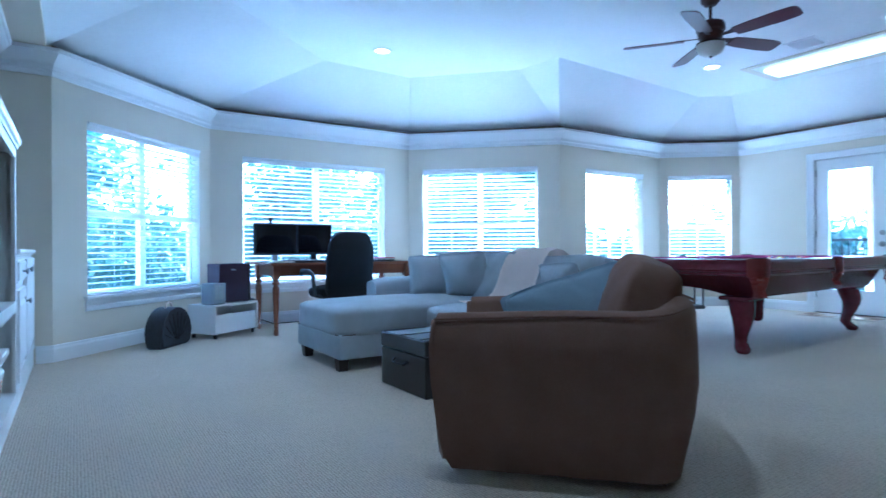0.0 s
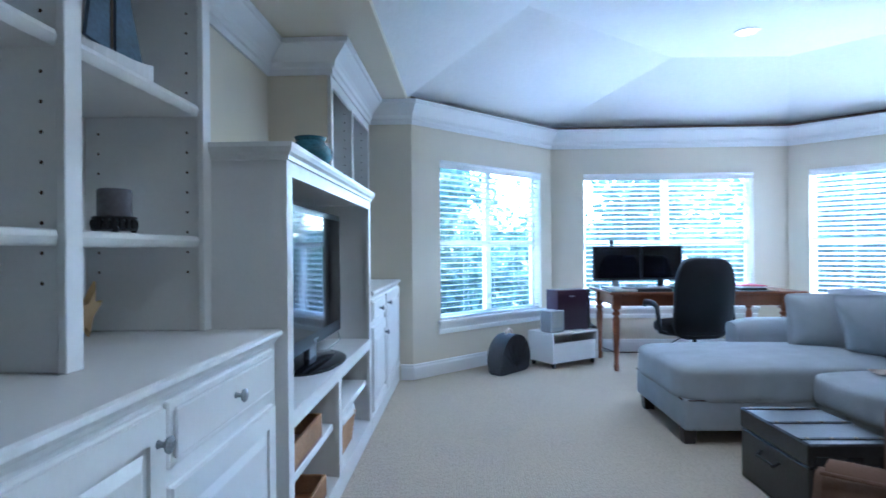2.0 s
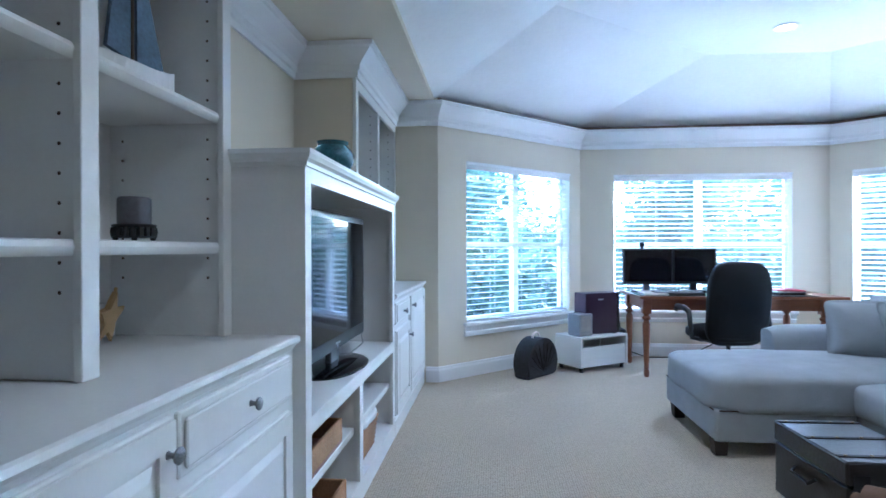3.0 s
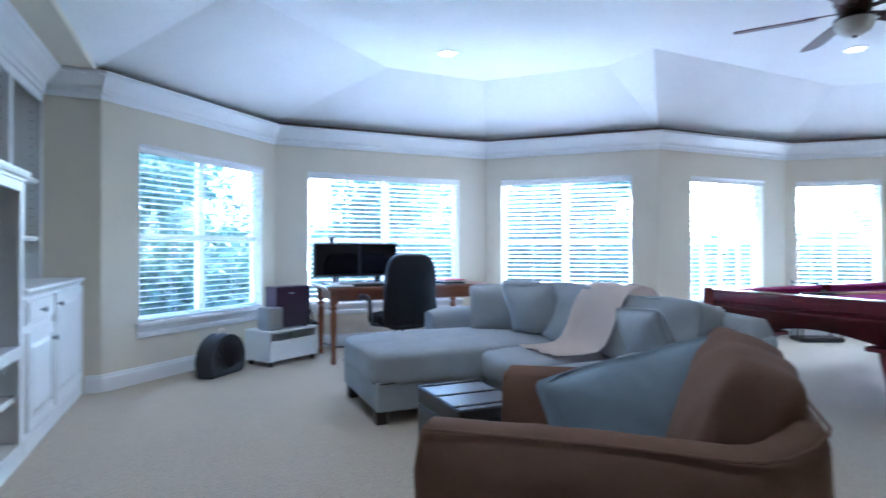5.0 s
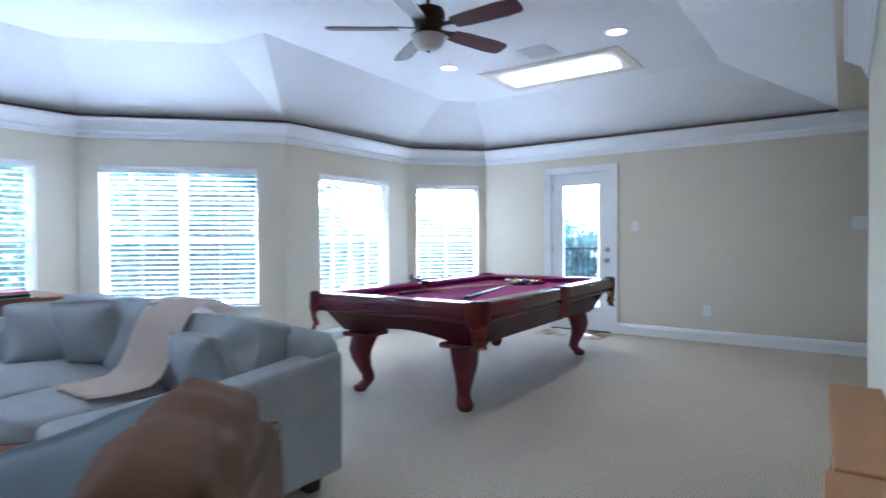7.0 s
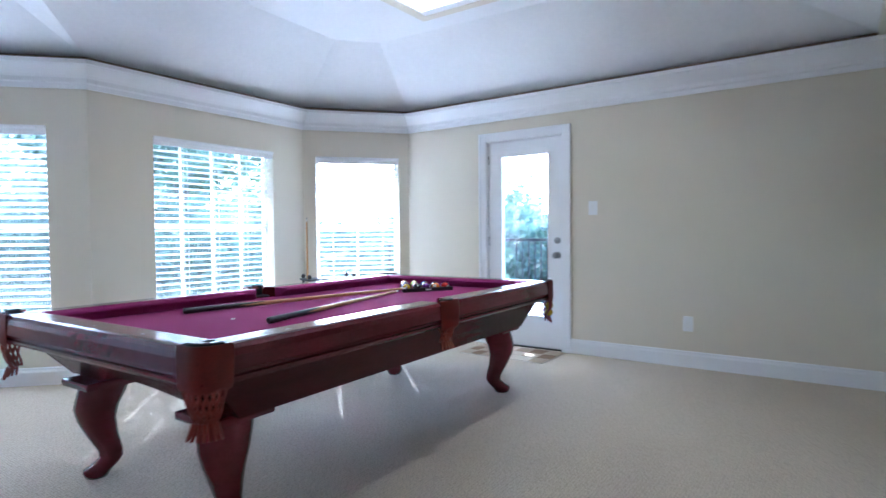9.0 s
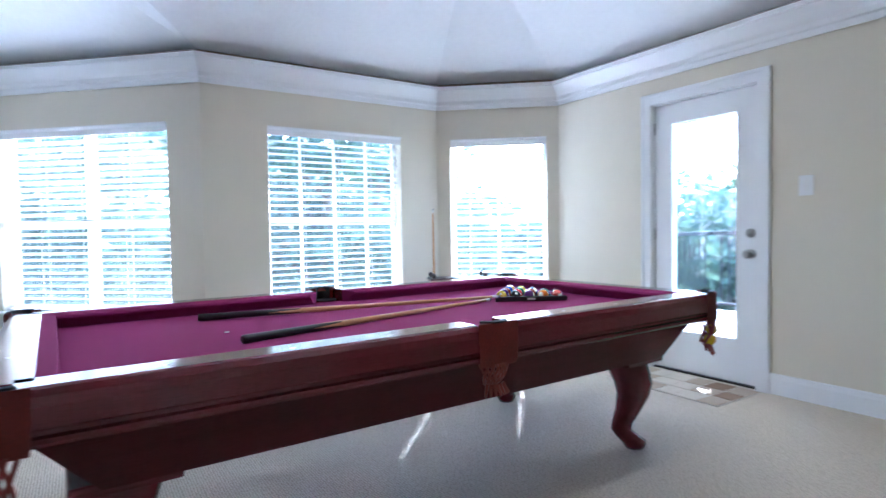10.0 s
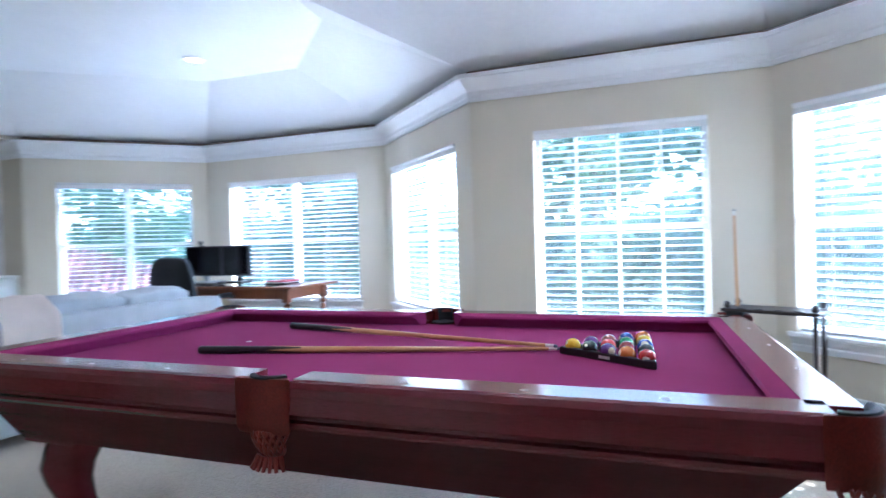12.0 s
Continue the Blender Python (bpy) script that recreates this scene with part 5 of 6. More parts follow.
def pocket(x, y, ang, width, corner, filled):
    """A leather pocket: black rim, hanging shield, open net and fringe."""
    m = pose(x, y, 0, 0, 0, ang)
    half = 1.15 if corner else 1.1
    r0 = 0.082 if corner else 0.08
    n = 12
    # outline of the shield in plan: wraps the rail ends
    if corner:
        flat = [(-0.05, 0.0735), (-0.02, 0.0748), (0.012, 0.0745)] + [(0.012 + 0.0625 * math.sin(a), 0.012 + 0.0625 * math.cos(a)) for a in (0.26, 0.52, 0.785, 1.05, 1.31)] + [(0.0745, 0.012), (0.0748, -0.02), (0.0735, -0.05)]
        plan = [((u + v) * 0.7071, (v - u) * 0.7071) for u, v in flat]
        plan.reverse()
    else:
        plan = [(0.061 + 0.006 * (1 - (k / 5) ** 2), 0.0175 * k) for k in range(-5, 6)]
    bm = bmesh.new()
    rows_ = []
    for f, wide, z in ((0.55, 0.75, RAIL - 0.010), (0.66, 0.84, RAIL + 0.004), (0.95, 0.98, RAIL + 0.005), (1.0, 1.0, RAIL - 0.003), (1.0, 1.0, 0.715), (1.03, 0.98, 0.71), (1.03, 0.97, 0.65), (0.95, 0.90, 0.632)):
        rows_.append([bm.verts.new((u * f, v * wide, z)) for u, v in plan])
    for a, b in zip(rows_, rows_[1:]):
        for k in range(len(plan) - 1):
            bm.faces.new((a[k], a[k + 1], b[k + 1], b[k]))
    bmesh.ops.solidify(bm, geom=bm.faces[:], thickness=0.004)
    drop = 0.9 if corner else 0.62
    p = part("pocket", bm, LEATHER, pt, "red-brown leather pocket with net and fringe", smooth=28, m=m)
    bm = bmesh.new()
    inner = [[bm.verts.new((rr * math.cos(a), rr * math.sin(a), z)) for a in [half * (2 * k / n - 1) for k in range(n + 1)]] for rr, z in ((r0 - 0.034, RAIL - 0.055), (r0 - 0.034, RAIL + 0.004), (r0 - 0.026, RAIL + 0.012), (r0 - 0.014, RAIL + 0.010), (r0 - 0.012, RAIL + 0.004))]
    for a, b in zip(inner, inner[1:]):
        for k in range(n):
            bm.faces.new((a[k], a[k + 1], b[k + 1], b[k]))
    bmesh.ops.solidify(bm, geom=bm.faces[:], thickness=0.002)
    part("pocket_liner", bm, BLACK, p, "black leather pocket liner", smooth=50)
    part("pocket_throat", lathe([(0.0, RAIL - 0.06), (0.062, RAIL - 0.06), (0.062, RAIL - 0.052), (0.0, RAIL - 0.052)], 20), BLACK, p, m=pose(-0.005, 0, 0))
    bm = bmesh.new()
    for k in range(-3, 4):
        for d in (-1, 1):
            pts = []
            for j in range(7):
                t = j / 6
                a = half * 0.8 * (k / 3) + d * 0.5 * (t - 0.5)
                a = max(-1.5, min(1.5, a))
                rr = (r0 - 0.012) * (1 - 0.12 * t - 0.42 * t ** 3)
                pts.append((rr * math.cos(a), rr * math.sin(a), 0.64 - 0.125 * t * drop))
            tube(pts, 0.0055, 5, bm)
    part("net", bm, LEATHER, p)
    for k in range(-3, 4):
        a = k * 0.26
        part("fringe", tube([(0.05 * math.cos(a), 0.05 * math.sin(a), 0.64 - 0.12 * drop), (0.058 * math.cos(a), 0.06 * math.sin(a), 0.64 - 0.15 * drop), (0.068 * math.cos(a), 0.075 * math.sin(a), 0.64 - 0.178 * drop)], [0.007, 0.007, 0.005], 5), LEATHER, p)
    if filled:
        for dx, dy, dz in ((0.06, 0.01, 0.595), (0.045, -0.02, 0.55)):
            c = TABLE @ m @ Vector((dx, dy, dz))
            bm = bmesh.new()
            bmesh.ops.create_uvsphere(bm, u_segments=16, v_segments=10, radius=0.028)
            tagged(part("pool_ball", bm, BALLS[0], m=pose(*c), smooth=True), "yellow pool ball resting in the pocket net", "ball", "pool balls")


for sx in (-1, 1):
    for sy in (-1, 1):
        pocket(sx * (HX - 0.07), sy * (HY - 0.07), math.degrees(math.atan2(sy, sx)), 0.2, True, (sx, sy) == (1, -1))
for sy in (-1, 1):
    pocket(0, sy * (HY - 0.058), 90 * sy, 0.15, False, False)
part("foot_spot", prism([(-0.69 + 0.012 * math.cos(k * 0.785), 0.045 + 0.012 * math.sin(k * 0.785)) for k in range(8)], BED + 0.0002, BED + 0.0012), PEARL, pt)
BED += LIFT                                            # height of the cloth above the floor


def cue(name_m, length, label, group):
    c = thing("pool_cue", name_m, label, "cue", group)
    rb, rt = 0.0155, 0.0065
    ra = lambda t: rb + (rt - rb) * t
    part("butt", lathe([(0, 0), (0.012, 0.001), (0.0155, 0.006), (ra(0.02), 0.02), (ra(0.3), 0.3 * length)], 14), BLACK, c, "black cue butt", smooth=40)
    bm = bmesh.new()
    part("shaft", lathe([(ra(0.3), 0.3001 * length), (ra(0.97), 0.97 * length)], 14), CUE_WOOD, c, "pale maple shaft", smooth=40)
    part("ferrule", lathe([(ra(0.97), 0.9701 * length), (rt, 0.992 * length)], 12), PEARL, c)
    part("tip", lathe([(rt, 0.9921 * length), (rt * 0.8, length), (0, length + 0.001)], 12), SAIL, c)
    for k in range(4):
        a = k * math.pi / 2
        bm = bmesh.new()
        r1 = ra(0.3) + 0.0006
        vs = [bm.verts.new((r1 * math.cos(a + t), r1 * math.sin(a + t), 0.3 * length)) for t in (-0.6, 0, 0.6)]
        vs.append(bm.verts.new(((ra(0.22) + 0.001) * math.cos(a), (ra(0.22) + 0.001) * math.sin(a), 0.2 * length)))
        bm.faces.new((vs[0], vs[1], vs[3])), bm.faces.new((vs[1], vs[2], vs[3]))
        part("inlay_point", bm, CUE_WOOD, c)
    return c


def lying(x0, y0, z0, x1, y1, z1):
    a, b = Vector((x0, y0, z0)), Vector((x1, y1, z1))
    return Matrix.Translation(a) @ (b - a).to_track_quat("Z", "Y").to_matrix().to_4x4()


cue(lying(5.335, 3.79, BED + 0.0165, 6.745, 3.43, BED + 0.034), 1.455, "two-piece pool cue lying on the cloth, black butt", "pool cues")
cue(lying(5.37, 3.14, BED + 0.0165, 6.70, 3.495, BED + 0.011), 1.42, "pool cue lying across the cloth, black butt", "pool cues")

# rack of balls
rk = thing("ball_rack", pose(0, 0, BED + 0.0005), "black triangular ball rack on the cloth", "ball rack")
ra_, rb_, rc_ = Vector((6.745, 3.47)), Vector((7.08, 3.275)), Vector((7.05, 3.745))
cen = (ra_ + rb_ + rc_) / 3
for a, b in ((ra_, rb_), (rb_, rc_), (rc_, ra_)):
    d = (b - a).normalized()
    nrm = Vector((-d.y, d.x))
    if nrm.dot(cen - a) < 0:
        nrm = -nrm
    bm = prism([tuple(a), tuple(b), tuple(b + nrm * 0.016 - d * 0.02), tuple(a + nrm * 0.016 + d * 0.02)], 0.0, 0.027)
    bmesh.ops.bevel(bm, geom=bm.edges[:], offset=0.003, segments=1, affect="EDGES")
    part("rack_side", bm, BLACK, rk)
part("maker_plate", boxes((-0.022, 0.022, -0.001, 0.0, 0.008, 0.018)), PEARL, rk, m=pose((ra_.x + rb_.x) / 2, (ra_.y + rb_.y) / 2 - 0.001, 0, 0, 0, math.degrees(math.atan2(rb_.y - ra_.y, rb_.x - ra_.x))))


def stripe_ball(mat, striped):
    bm = bmesh.new()
    bmesh.ops.create_uvsphere(bm, u_segments=20, v_segments=14, radius=0.0285)
    for f in bm.faces:
        z = abs(f.calc_center_median().z)
        f.material_index = 1 if (striped and z > 0.0245) or z > 0.0272 else 0
    me = bpy.data.meshes.new("pool_ball")
    bm.to_mesh(me)
    bm.free()
    me.materials.append(mat), me.materials.append(IVORY)
    me.shade_smooth()
    return me


ax, bx = (rb_ - ra_), (rc_ - ra_)
k = 0
inner = [ra_ + (cen - ra_) * 0.23, rb_ + (cen - rb_) * 0.23, rc_ + (cen - rc_) * 0.23]
for i in range(5):
    for j in range(5 - i):
        p = inner[0] + (inner[1] - inner[0]) * (i / 4) + (inner[2] - inner[0]) * (j / 4)
        ob = new("pool_ball", stripe_ball(BALLS[(k * 3) % 8], k >= 8))
        ob.matrix_basis = pose(p.x, p.y, BED + 0.029, random.uniform(55, 125), random.uniform(-40, 40), random.uniform(0, 360))
        tagged(ob, "glossy striped pool ball in the rack" if k >= 8 else "glossy solid-colour pool ball in the rack", "ball", "pool balls")
        k += 1

# floor stand for cues in the corner
cs = thing("cue_stand", pose(7.72, 5.24, 0, 0, 0, -24), "dark floor stand for pool cues in the corner", "cue stand")
part("base", box(bmesh.new(), -0.25, 0.25, -0.13, 0.13, 0.0, 0.05, bevel=0.01), DARK_WOOD, cs)
part("top_plate", box(bmesh.new(), -0.26, 0.26, -0.13, 0.13, 0.665, 0.685, bevel=0.006), DARK_WOOD, cs)
for x in (-0.23, 0.23):
    for y in (-0.10, 0.10):
        part("post", lathe([(0.012, 0.05), (0.012, 0.6645)], 10, x, y), DARK_WOOD, cs)
        part("finial", lathe([(0.012, 0.6855), (0.02, 0.70), (0.02, 0.715), (0.01, 0.728), (0, 0.73)], 12, x, y), DARK_WOOD, cs, smooth=True)
for x in (-0.15, -0.05, 0.05, 0.15):
    part("cue_ring", lathe([(0.018, 0.6855), (0.024, 0.6855), (0.024, 0.69), (0.018, 0.69)], 14, x, -0.10), BLACK, cs)
cue(pose(7.55, 5.36, 0.0505, 1, -1, 0), 1.24, "pale pool cue standing in the floor rack", "pool cues")

# ---- ceiling fan and lights ----
fan = thing("ceiling_fan", pose(4.72, 3.0, -0.015), "bronze ceiling fan with five mahogany blades and a glass bowl", "ceiling fan")
part("canopy", lathe([(0, FLAT + 0.015), (0.075, FLAT + 0.014), (0.072, FLAT - 0.025), (0.045, FLAT - 0.055), (0.018, FLAT - 0.06)], 24), FAN_METAL, fan, smooth=50)
part("downrod", lathe([(0.013, FLAT - 0.06), (0.013, 2.74)], 12), FAN_METAL, fan)
part("motor", lathe([(0, 2.76), (0.03, 2.755), (0.045, 2.735), (0.10, 2.725), (0.112, 2.70), (0.112, 2.665), (0.095, 2.65), (0.10, 2.64), (0.09, 2.60), (0.06, 2.575), (0, 2.57)], 28), FAN_METAL, fan, smooth=40)
part("light_collar", lathe([(0, 2.57), (0.055, 2.57), (0.11, 2.562), (0.115, 2.55), (0, 2.55)], 28), FAN_METAL, fan, smooth=40)
part("glass_bowl", lathe([(0.11, 2.549), (0.108, 2.52), (0.09, 2.485), (0.055, 2.462), (0.012, 2.455), (0, 2.455)], 28), BOWL, fan, "frosted glass light bowl", smooth=50)
part("finial", lathe([(0.012, 2.4545), (0.008, 2.445), (0, 2.438)], 10), FAN_METAL, fan)
for k in range(5):
    bm_pts = [(0.20, -0.055), (0.30, -0.066), (0.55, -0.075), (0.65, -0.068), (0.675, -0.05), (0.68, 0.0), (0.675, 0.05), (0.65, 0.068), (0.55, 0.075), (0.30, 0.066), (0.20, 0.055)]
    bm = prism(bm_pts, -0.004, 0.004)
    m = pose(0, 0, 2.60, 0, 0, -17 + 72 * k)
    bl = part("blade", bm, FAN_WOOD, fan, "mahogany fan blade", m=m @ pose(0, 0, 0, -13, 0, 0))
    part("blade_iron", prism([(0.08, -0.015), (0.16, -0.02), (0.26, -0.045), (0.27, 0.0), (0.26, 0.045), (0.16, 0.02), (0.08, 0.015)], 0.0045, 0.010), FAN_METAL, bl)
tagged(part("pull_chain", tube([(4.76, 2.93, 2.55), (4.765, 2.925, 2.47)], 0.002, 5), BRASS), "short brass pull chain on the fan", "chain")

# the last two are unseen, added to brighten the built-in cabinets
for x, y in ((3.02, 5.55), (6.41, 4.01), (6.43, 2.31), (1.55, 2.05), (1.55, 3.75)):
    dl = thing("downlight", pose(x, y, FLAT), "lit recessed ceiling downlight with a white ring", "ceiling light", "recessed downlights")
    part("trim_ring", lathe([(0.078, -0.0005), (0.105, -0.0005), (0.10, -0.008), (0.082, -0.010), (0.078, -0.004)], 28), TRIM, dl, smooth=40)
    part("lamp", lathe([(0, -0.002), (0.078, -0.002), (0.07, -0.0045), (0, -0.006)], 24), LIT, dl, "glowing warm lamp")
    lamp = new("downlight_glow", bpy.data.lights.new("downlight_glow", "SPOT"))
    lamp.data.energy, lamp.data.spot_size, lamp.data.spot_blend, lamp.data.color, lamp.data.shadow_soft_size = 2.0, radians(155), 0.8, (1.0, 0.84, 0.64), 0.06
    lamp.matrix_world = look((x, y, FLAT - 0.02), (x, y, 0))
fl = thing("fluorescent_fixture", pose(7.17, 3.15, FLAT), "lit fluorescent ceiling box with a white wooden surround", "ceiling light")
part("surround", boxes((-0.40, -0.32, -0.74, 0.74, -0.012, -0.0005), (0.32, 0.40, -0.74, 0.74, -0.012, -0.0005), (-0.32, 0.32, -0.74, -0.66, -0.012, -0.0005), (-0.32, 0.32, 0.66, 0.74, -0.012, -0.0005), bevel=0.003), WALL, fl)
part("pan", boxes((-0.3195, 0.3195, -0.6595, 0.6595, -0.006, -0.0005)), TRIM, fl)
part("diffuser", box(bmesh.new(), -0.17, 0.17, -0.585, 0.585, -0.04, -0.0065, bevel=0.012, seg=2), TUBE_LIT, fl, "glowing yellow-white diffuser")
vt = thing("ceiling_vent", pose(6.50, 3.07, FLAT), "white metal ceiling air vent", "vent")
part("frame", boxes((-0.15, -0.12, -0.15, 0.15, -0.008, -0.0005), (0.12, 0.15, -0.15, 0.15, -0.008, -0.0005), (-0.12, 0.12, -0.15, -0.12, -0.008, -0.0005), (-0.12, 0.12, 0.12, 0.15, -0.008, -0.0005)), TRIM, vt)
part("backing", boxes((-0.12, 0.12, -0.12, 0.12, -0.002, -0.0005)), GREY_PLASTIC, vt)
for k in range(8):
    part("slat", boxes((-0.012, 0.012, -0.12, 0.12, -0.001, 0.001)), TRIM, vt, m=pose(-0.105 + 0.03 * k, 0, -0.010, 0, 35, 0))

# ---- wall plates ----
def plate(name, m, w, h, toggles, label, cat):
    p = thing(name, m, label, cat)
    part("plate", box(bmesh.new(), -w / 2, w / 2, -0.006, 0, -h / 2, h / 2, bevel=0.002), TRIM, p)
    for x in toggles:
        part("rocker", box(bmesh.new(), x - 0.016, x + 0.016, -0.009, -0.0062, -0.033, 0.033, bevel=0.001), CABINET, p)


plate("light_switch", pose(FAR_X, 2.83, 1.345, 0, 0, -90), 0.085, 0.125, (0,), "white rocker light switch on the cream wall", "light switch")
plate("wall_outlet", pose(FAR_X, 2.02, 0.36, 0, 0, -90), 0.08, 0.125, (0,), "white power outlet on the cream wall", "outlet")
plate("light_switch", pose(FAR_X, 0.60, 1.335, 0, 0, -90), 0.17, 0.125, (-0.045, 0, 0.045), "white triple switch plate on the cream wall", "light switch")
plate("wall_outlet", pose(3.1, 7.107, 0.36), 0.08, 0.125, (0,), "white power outlet under the window", "outlet")

# ---- the doormat ----
mat_ = thing("doormat", pose(8.13, 3.07, 0.0), "tan and brown patchwork doormat before the balcony door", "doormat")
part("backing", boxes((0, 0.50, 0, 0.86, 0.0005, 0.006)), MAT_CREAM, mat_)
cols = [0, 0.17, 0.33, 0.50]
rws = [0, 0.15, 0.31, 0.45, 0.62, 0.74, 0.86]
for i in range(3):
    for j in range(6):
        part("patch", boxes((cols[i] + 0.006, cols[i + 1] - 0.006, rws[j] + 0.006, rws[j + 1] - 0.006, 0.0062, 0.0085)), (MAT_TAN, MAT_CREAM, MAT_BROWN, MAT_CREAM, MAT_TAN)[(i * 2 + j * 3) % 5], mat_)

# ---- low maple bookcases along the partition ----
def low_bookcase():
    """A low open bookcase about its back left foot: arched front rail, adjustable shelf, peg holes."""
    lb = thing("low_bookcase", pose(2.945, 0.632, 0, 0, 0, 2), "low honey-maple bookcase with open arched front", "bookcase", "low maple bookcases")
    W, D, LZ = 0.715, 0.125, 0.77
    part("top_board", box(bmesh.new(), 0, W, 0, D, LZ - 0.028, LZ, bevel=0.006, seg=2), MAPLE, lb)
    part("edge_band", boxes((0.004, W - 0.004, D + 0.0003, D + 0.002, LZ - 0.022, LZ - 0.007)), MAPLE_EDGE, lb, "paler front edge")
    for x in (0.012, W - 0.034):
        part("end_panel", boxes((x, x + 0.022, 0, D - 0.008, 0, LZ - 0.0285)), MAPLE, lb)
    part("back_panel", boxes((0.034, W - 0.034, 0, 0.008, 0.05, LZ - 0.0285)), MAPLE, lb)
    for z in (0.05, 0.38):
        part("shelf", boxes((0.0345, W - 0.0345, 0.0085, D - 0.03, z, z + 0.022)), MAPLE, lb)
    n = 16
    pts = [(0.0345, LZ - 0.0285), (0.0345, LZ - 0.14)] + [(0.05 + (W - 0.10) * k / n, LZ - 0.14 + 0.085 * math.sin(math.pi * k / n) ** 0.6) for k in range(n + 1)] + [(W - 0.0345, LZ - 0.14), (W - 0.0345, LZ - 0.0285)]
    part("arched_rail", prism(pts, D - 0.028, D - 0.008, "y"), MAPLE, lb)
    for k in range(6):
        z = 0.46 + 0.032 * k
        part("peg_hole", prism([(0.05 + 0.0035 * math.cos(t * 0.785), z + 0.0035 * math.sin(t * 0.785)) for t in range(8)], W - 0.0348, W - 0.0342, "x"), SEAM, lb)
    return lb


far_unit = low_bookcase()
copy_thing(far_unit, pose(2.215, 0.632, 0, 0, 0, 1))


# ---- outdoors ----
tagged(part("ground", boxes((-1500, 1500, -1500, 1500, -3.6, -3.3)), GRASS), "green lawn far below the windows", "lawn", kind="structure")


def tree(x, y, height, spread, mat, seed, base=-3.3, label="leafy broad tree outside the windows"):
    rnd = random.Random(seed)
    t = thing("tree", pose(x, y, base), label, "tree", "trees outside")
    part("trunk", tube([(0, 0, -0.1), (0.05, 0.02, height * 0.25), (0.0, 0.08, height * 0.5), (0.1, 0.0, height * 0.8)], [0.22, 0.17, 0.13, 0.05], 10), BARK, t, smooth=True)
    tips = []
    bm = bmesh.new()
    for k in range(11):
        a, z0 = rnd.uniform(0, 6.28), height * rnd.uniform(0.25, 0.7)
        r = spread * rnd.uniform(0.5, 0.95)
        end = (r * math.cos(a), r * math.sin(a), min(height * 0.97, z0 + r * rnd.uniform(0.3, 0.9)))
        tube([(0, 0.04, z0), (end[0] * 0.5, end[1] * 0.5, (z0 + end[2]) / 2 + 0.1), end], [0.07, 0.045, 0.015], 6, bm)
        tips.append(Vector(end))
        tips.append(Vector((end[0] * 0.55, end[1] * 0.55, (z0 + end[2]) / 2 + 0.3)))
    part("limbs", bm, BARK, t)
    tips.append(Vector((0.1, 0, height * 0.9)))
    co, faces = [], []
    for tip in tips:
        for _ in range(300):
            d = Vector((rnd.gauss(0, 1), rnd.gauss(0, 1), rnd.gauss(0, 0.75)))
            c = tip + d * spread * 0.17
            u = Vector((rnd.gauss(0, 1), rnd.gauss(0, 1), rnd.gauss(0, 1))).normalized()
            w = u.orthogonal().normalized()
            s = rnd.uniform(0.09, 0.2)
            i = len(co)
            co += [c - u * s, c - w * s * 0.5, c + u * s, c + w * s * 0.5]
            faces.append((i, i + 1, i + 2, i + 3))
    me = bpy.data.meshes.new("crown")
    me.from_pydata([tuple(c) for c in co], [], faces)
    me.materials.append(mat)
    ob = new("crown", me)
    ob.parent = t
    tagged(ob, kind="stuff")
    return t


for i, (x, y, h, s, mat) in enumerate((
        (-1.8, 16.0, 11.5, 3.4, LEAF_B), (0.6, 17.0, 5.4, 2.6, LEAF), (-8.5, 13.5, 12.5, 3.8, LEAF), (-4.8, 15.5, 12.5, 3.8, LEAF_B), (-11.0, 9.5, 11.0, 3.6, LEAF), (3.2, 15.5, 4.3, 2.6, LEAF_B), (5.6, 15.0, 8.2, 2.8, LEAF),
        (9.2, 12.2, 7.8, 2.8, LEAF_B), (11.5, 14.5, 8.4, 3.0, LEAF), (15.5, 9.0, 4.6, 2.4, LEAF), (17.5, 6.0, 5.2, 2.6, LEAF_B), (20.0, 11.5, 6.0, 3.0, LEAF),
        (8.0, 18.0, 5.0, 3.2, LEAF), (1.0, 19.5, 4.6, 3.2, LEAF), (19.0, 2.0, 5.0, 2.6, LEAF))):
    tree(x, y, h, s, mat, 100 + i)

# woods that close the view behind the trees
rnd = random.Random(5)
co, faces = [], []
for _ in range(19000):
    a, r = rnd.uniform(-0.6, 3.5), rnd.uniform(25, 33)
    top = 2.2 + 3.0 * math.exp(-((a - 1.2) / 0.16) ** 2) + 1.6 * noise.noise(Vector((a * 6, 0.3, 0))) + 1.0 * noise.noise(Vector((a * 21, 1.3, 0)))
    c = Vector((4 + r * math.cos(a), 5 + r * math.sin(a), -3.3 + (top + 3.3) * rnd.random() ** 0.8))
    u = Vector((rnd.gauss(0, 1), rnd.gauss(0, 1), rnd.gauss(0, 1))).normalized()
    w, sz, i = u.orthogonal().normalized(), rnd.uniform(0.25, 0.6), len(co)
    co += [c - u * sz, c - w * sz * 0.6, c + u * sz, c + w * sz * 0.6]
    faces.append((i, i + 1, i + 2, i + 3))
me = bpy.data.meshes.new("far_woods")
me.from_pydata([tuple(c) for c in co], [], faces)
me.materials.append(LEAF_B)
tagged(new("far_woods", me), "dense green woods beyond the lawn", "woods", kind="stuff")

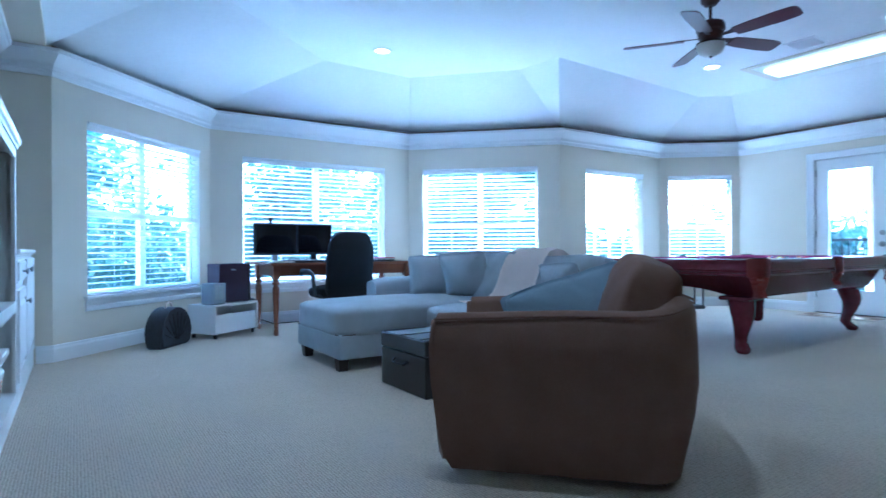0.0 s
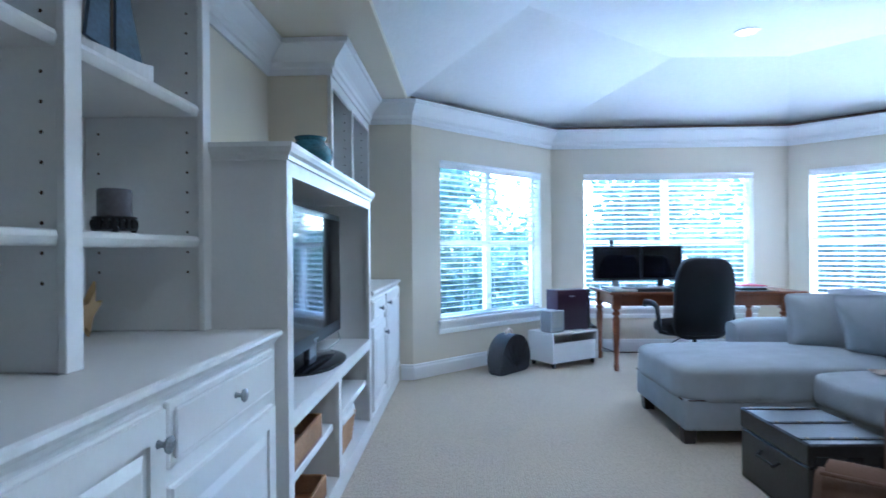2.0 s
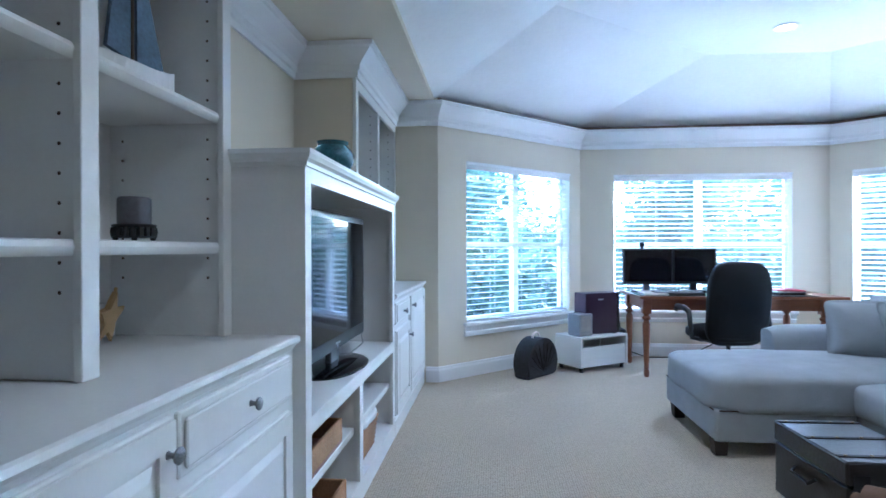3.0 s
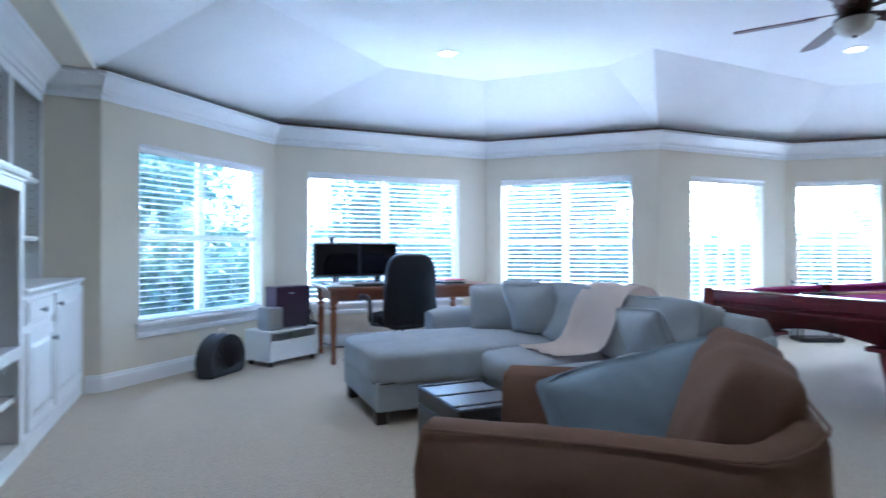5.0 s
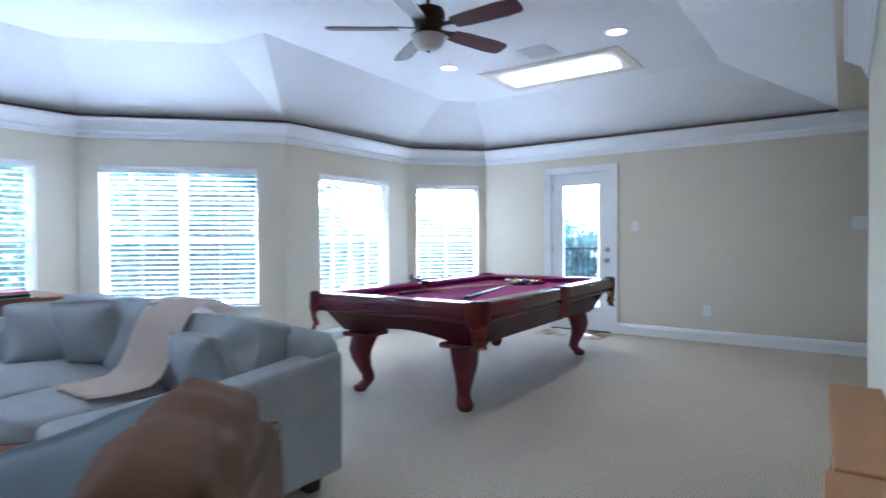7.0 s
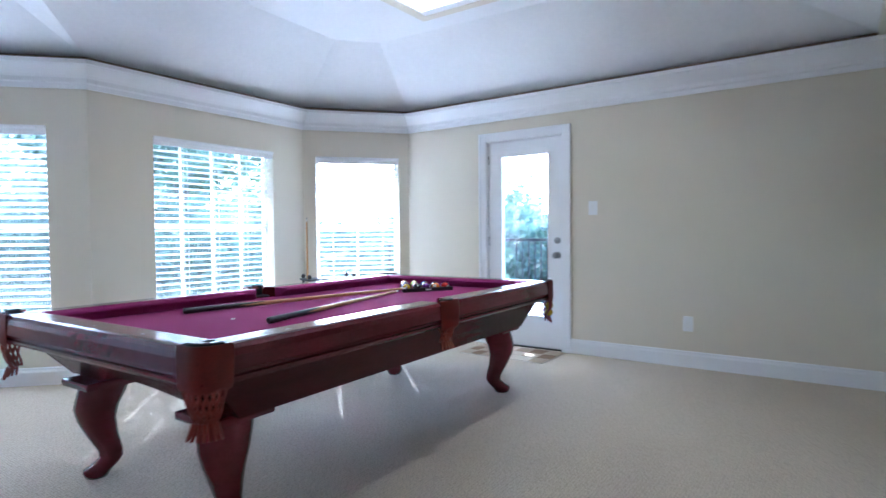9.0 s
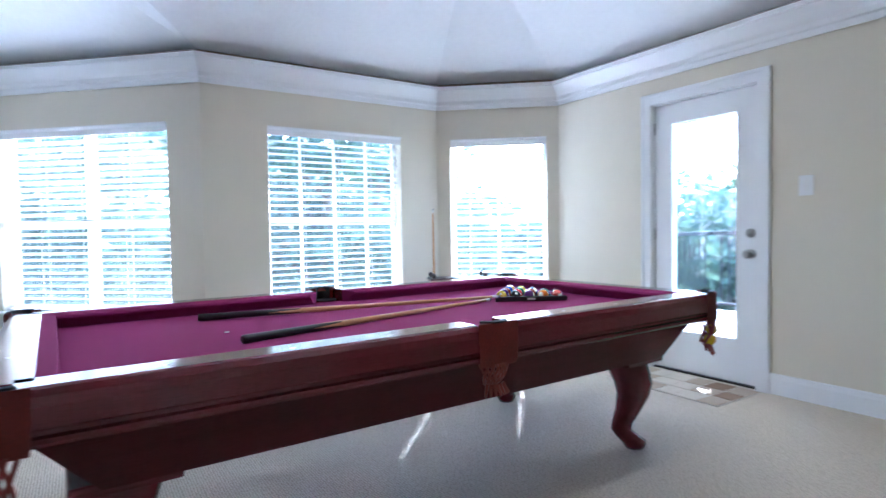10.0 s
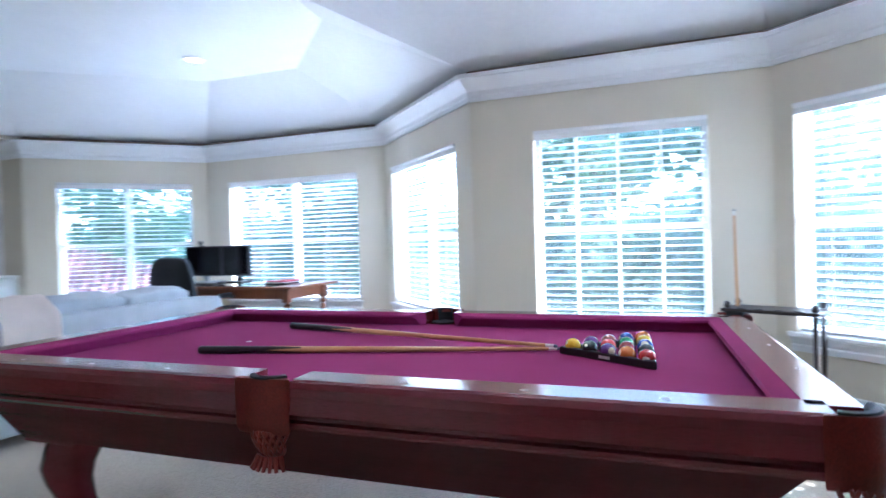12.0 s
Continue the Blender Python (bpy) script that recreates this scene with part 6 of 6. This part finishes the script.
# tiled roof of the house's lower wing, outside the first bay window
wing = thing("wing_roof", pose(0, 0, 0), "pink clay-tiled hip roof of the lower house wing", "roof")
ra1, rb1, rr1 = Vector((-5.0, 7.8, -0.7)), Vector((0.4, 12.6, -0.55)), Vector((-6.6, 10.6, 1.4))
along = (rb1 - ra1).normalized()
L_ = (rb1 - ra1).length
sr = (rr1 - ra1).dot(along)
rise = rr1 - ra1 - along * sr
bm = bmesh.new()
f = bm.faces.new([bm.verts.new(p) for p in (ra1 - along * 0.8, rb1, rr1 - along * 0.4)])
bmesh.ops.solidify(bm, geom=[f], thickness=0.05)
part("roof_slope", bm, ROOF_TILE, wing)
up_n = along.cross(rise).normalized()
up_n = up_n if up_n.z > 0 else -up_n
for k in range(int(L_ / 0.2)):
    sk = 0.1 + 0.2 * k
    frac = min(1.0, sk / max(sr, 0.2)) if sk < sr else (L_ - sk) / (L_ - sr)
    if frac < 0.04:
        continue
    a_ = ra1 + along * sk + up_n * 0.03
    part("roof_tile_row", tube([a_, a_ + rise * frac], 0.065, 7), ROOF_TILE, wing)
part("wing_wall", boxes((-3.6, 3.6, 0.25, 0.4, -3.3, -0.75)), STUCCO, wing, m=pose(-2.3, 10.2, 0, 0, 0, math.degrees(math.atan2(along.y, along.x))))

# balcony
bal = thing("balcony", pose(0, 0, 0), "concrete balcony with a dark metal railing and stucco column", "balcony")
part("slab", boxes((FAR_X + TH + 0.001, 12.2, 1.2, 5.6, -0.30, -0.04)), CONCRETE, bal)
part("top_rail", boxes((12.05, 12.10, 1.2, 5.6, 0.98, 1.03)), IRON, bal)
part("top_rail", boxes((8.9, 12.05, 5.5, 5.55, 0.98, 1.03)), IRON, bal)
part("bottom_rail", boxes((12.06, 12.09, 1.2, 5.5, 0.05, 0.08)), IRON, bal)
bmesh_bar = boxes((-0.009, 0.009, -0.009, 0.009, 0.08, 0.98))
bar = bpy.data.meshes.new("baluster")
bmesh_bar.to_mesh(bar)
bmesh_bar.free()
bar.materials.append(IRON)
for k in range(38):
    shared("baluster", bar, bal, pose(12.075, 1.25 + 0.112 * k, 0))
for k in range(27):
    shared("baluster", bar, bal, pose(9.0 + 0.112 * k, 5.525, 0))
part("column", lathe([(0.17, -0.04), (0.17, 0.10), (0.14, 0.13), (0.13, 2.35), (0.18, 2.45), (0.18, 2.6)], 20, 11.95, 4.35), STUCCO, bal, "pale stucco column", smooth=40)
part("roof_soffit", boxes((FAR_X + TH + 0.001, 12.4, 1.0, 6.2, 2.6, 2.75)), STUCCO, bal)


def stool(x, y):
    s = thing("patio_stool", pose(x, y, -0.04), "white round patio stool on the balcony", "stool", "patio stools")
    part("seat", lathe([(0, 0.44), (0.16, 0.44), (0.18, 0.455), (0.18, 0.475), (0.16, 0.49), (0, 0.495)], 20), TRIM, s, smooth=40)
    part("pedestal", lathe([(0.05, 0.02), (0.04, 0.2), (0.06, 0.4395)], 14), TRIM, s, smooth=40)
    part("base", lathe([(0.16, 0.0), (0.16, 0.015), (0.05, 0.03)], 20), TRIM, s, smooth=40)


stool(9.9, 3.75), stool(10.5, 3.2)
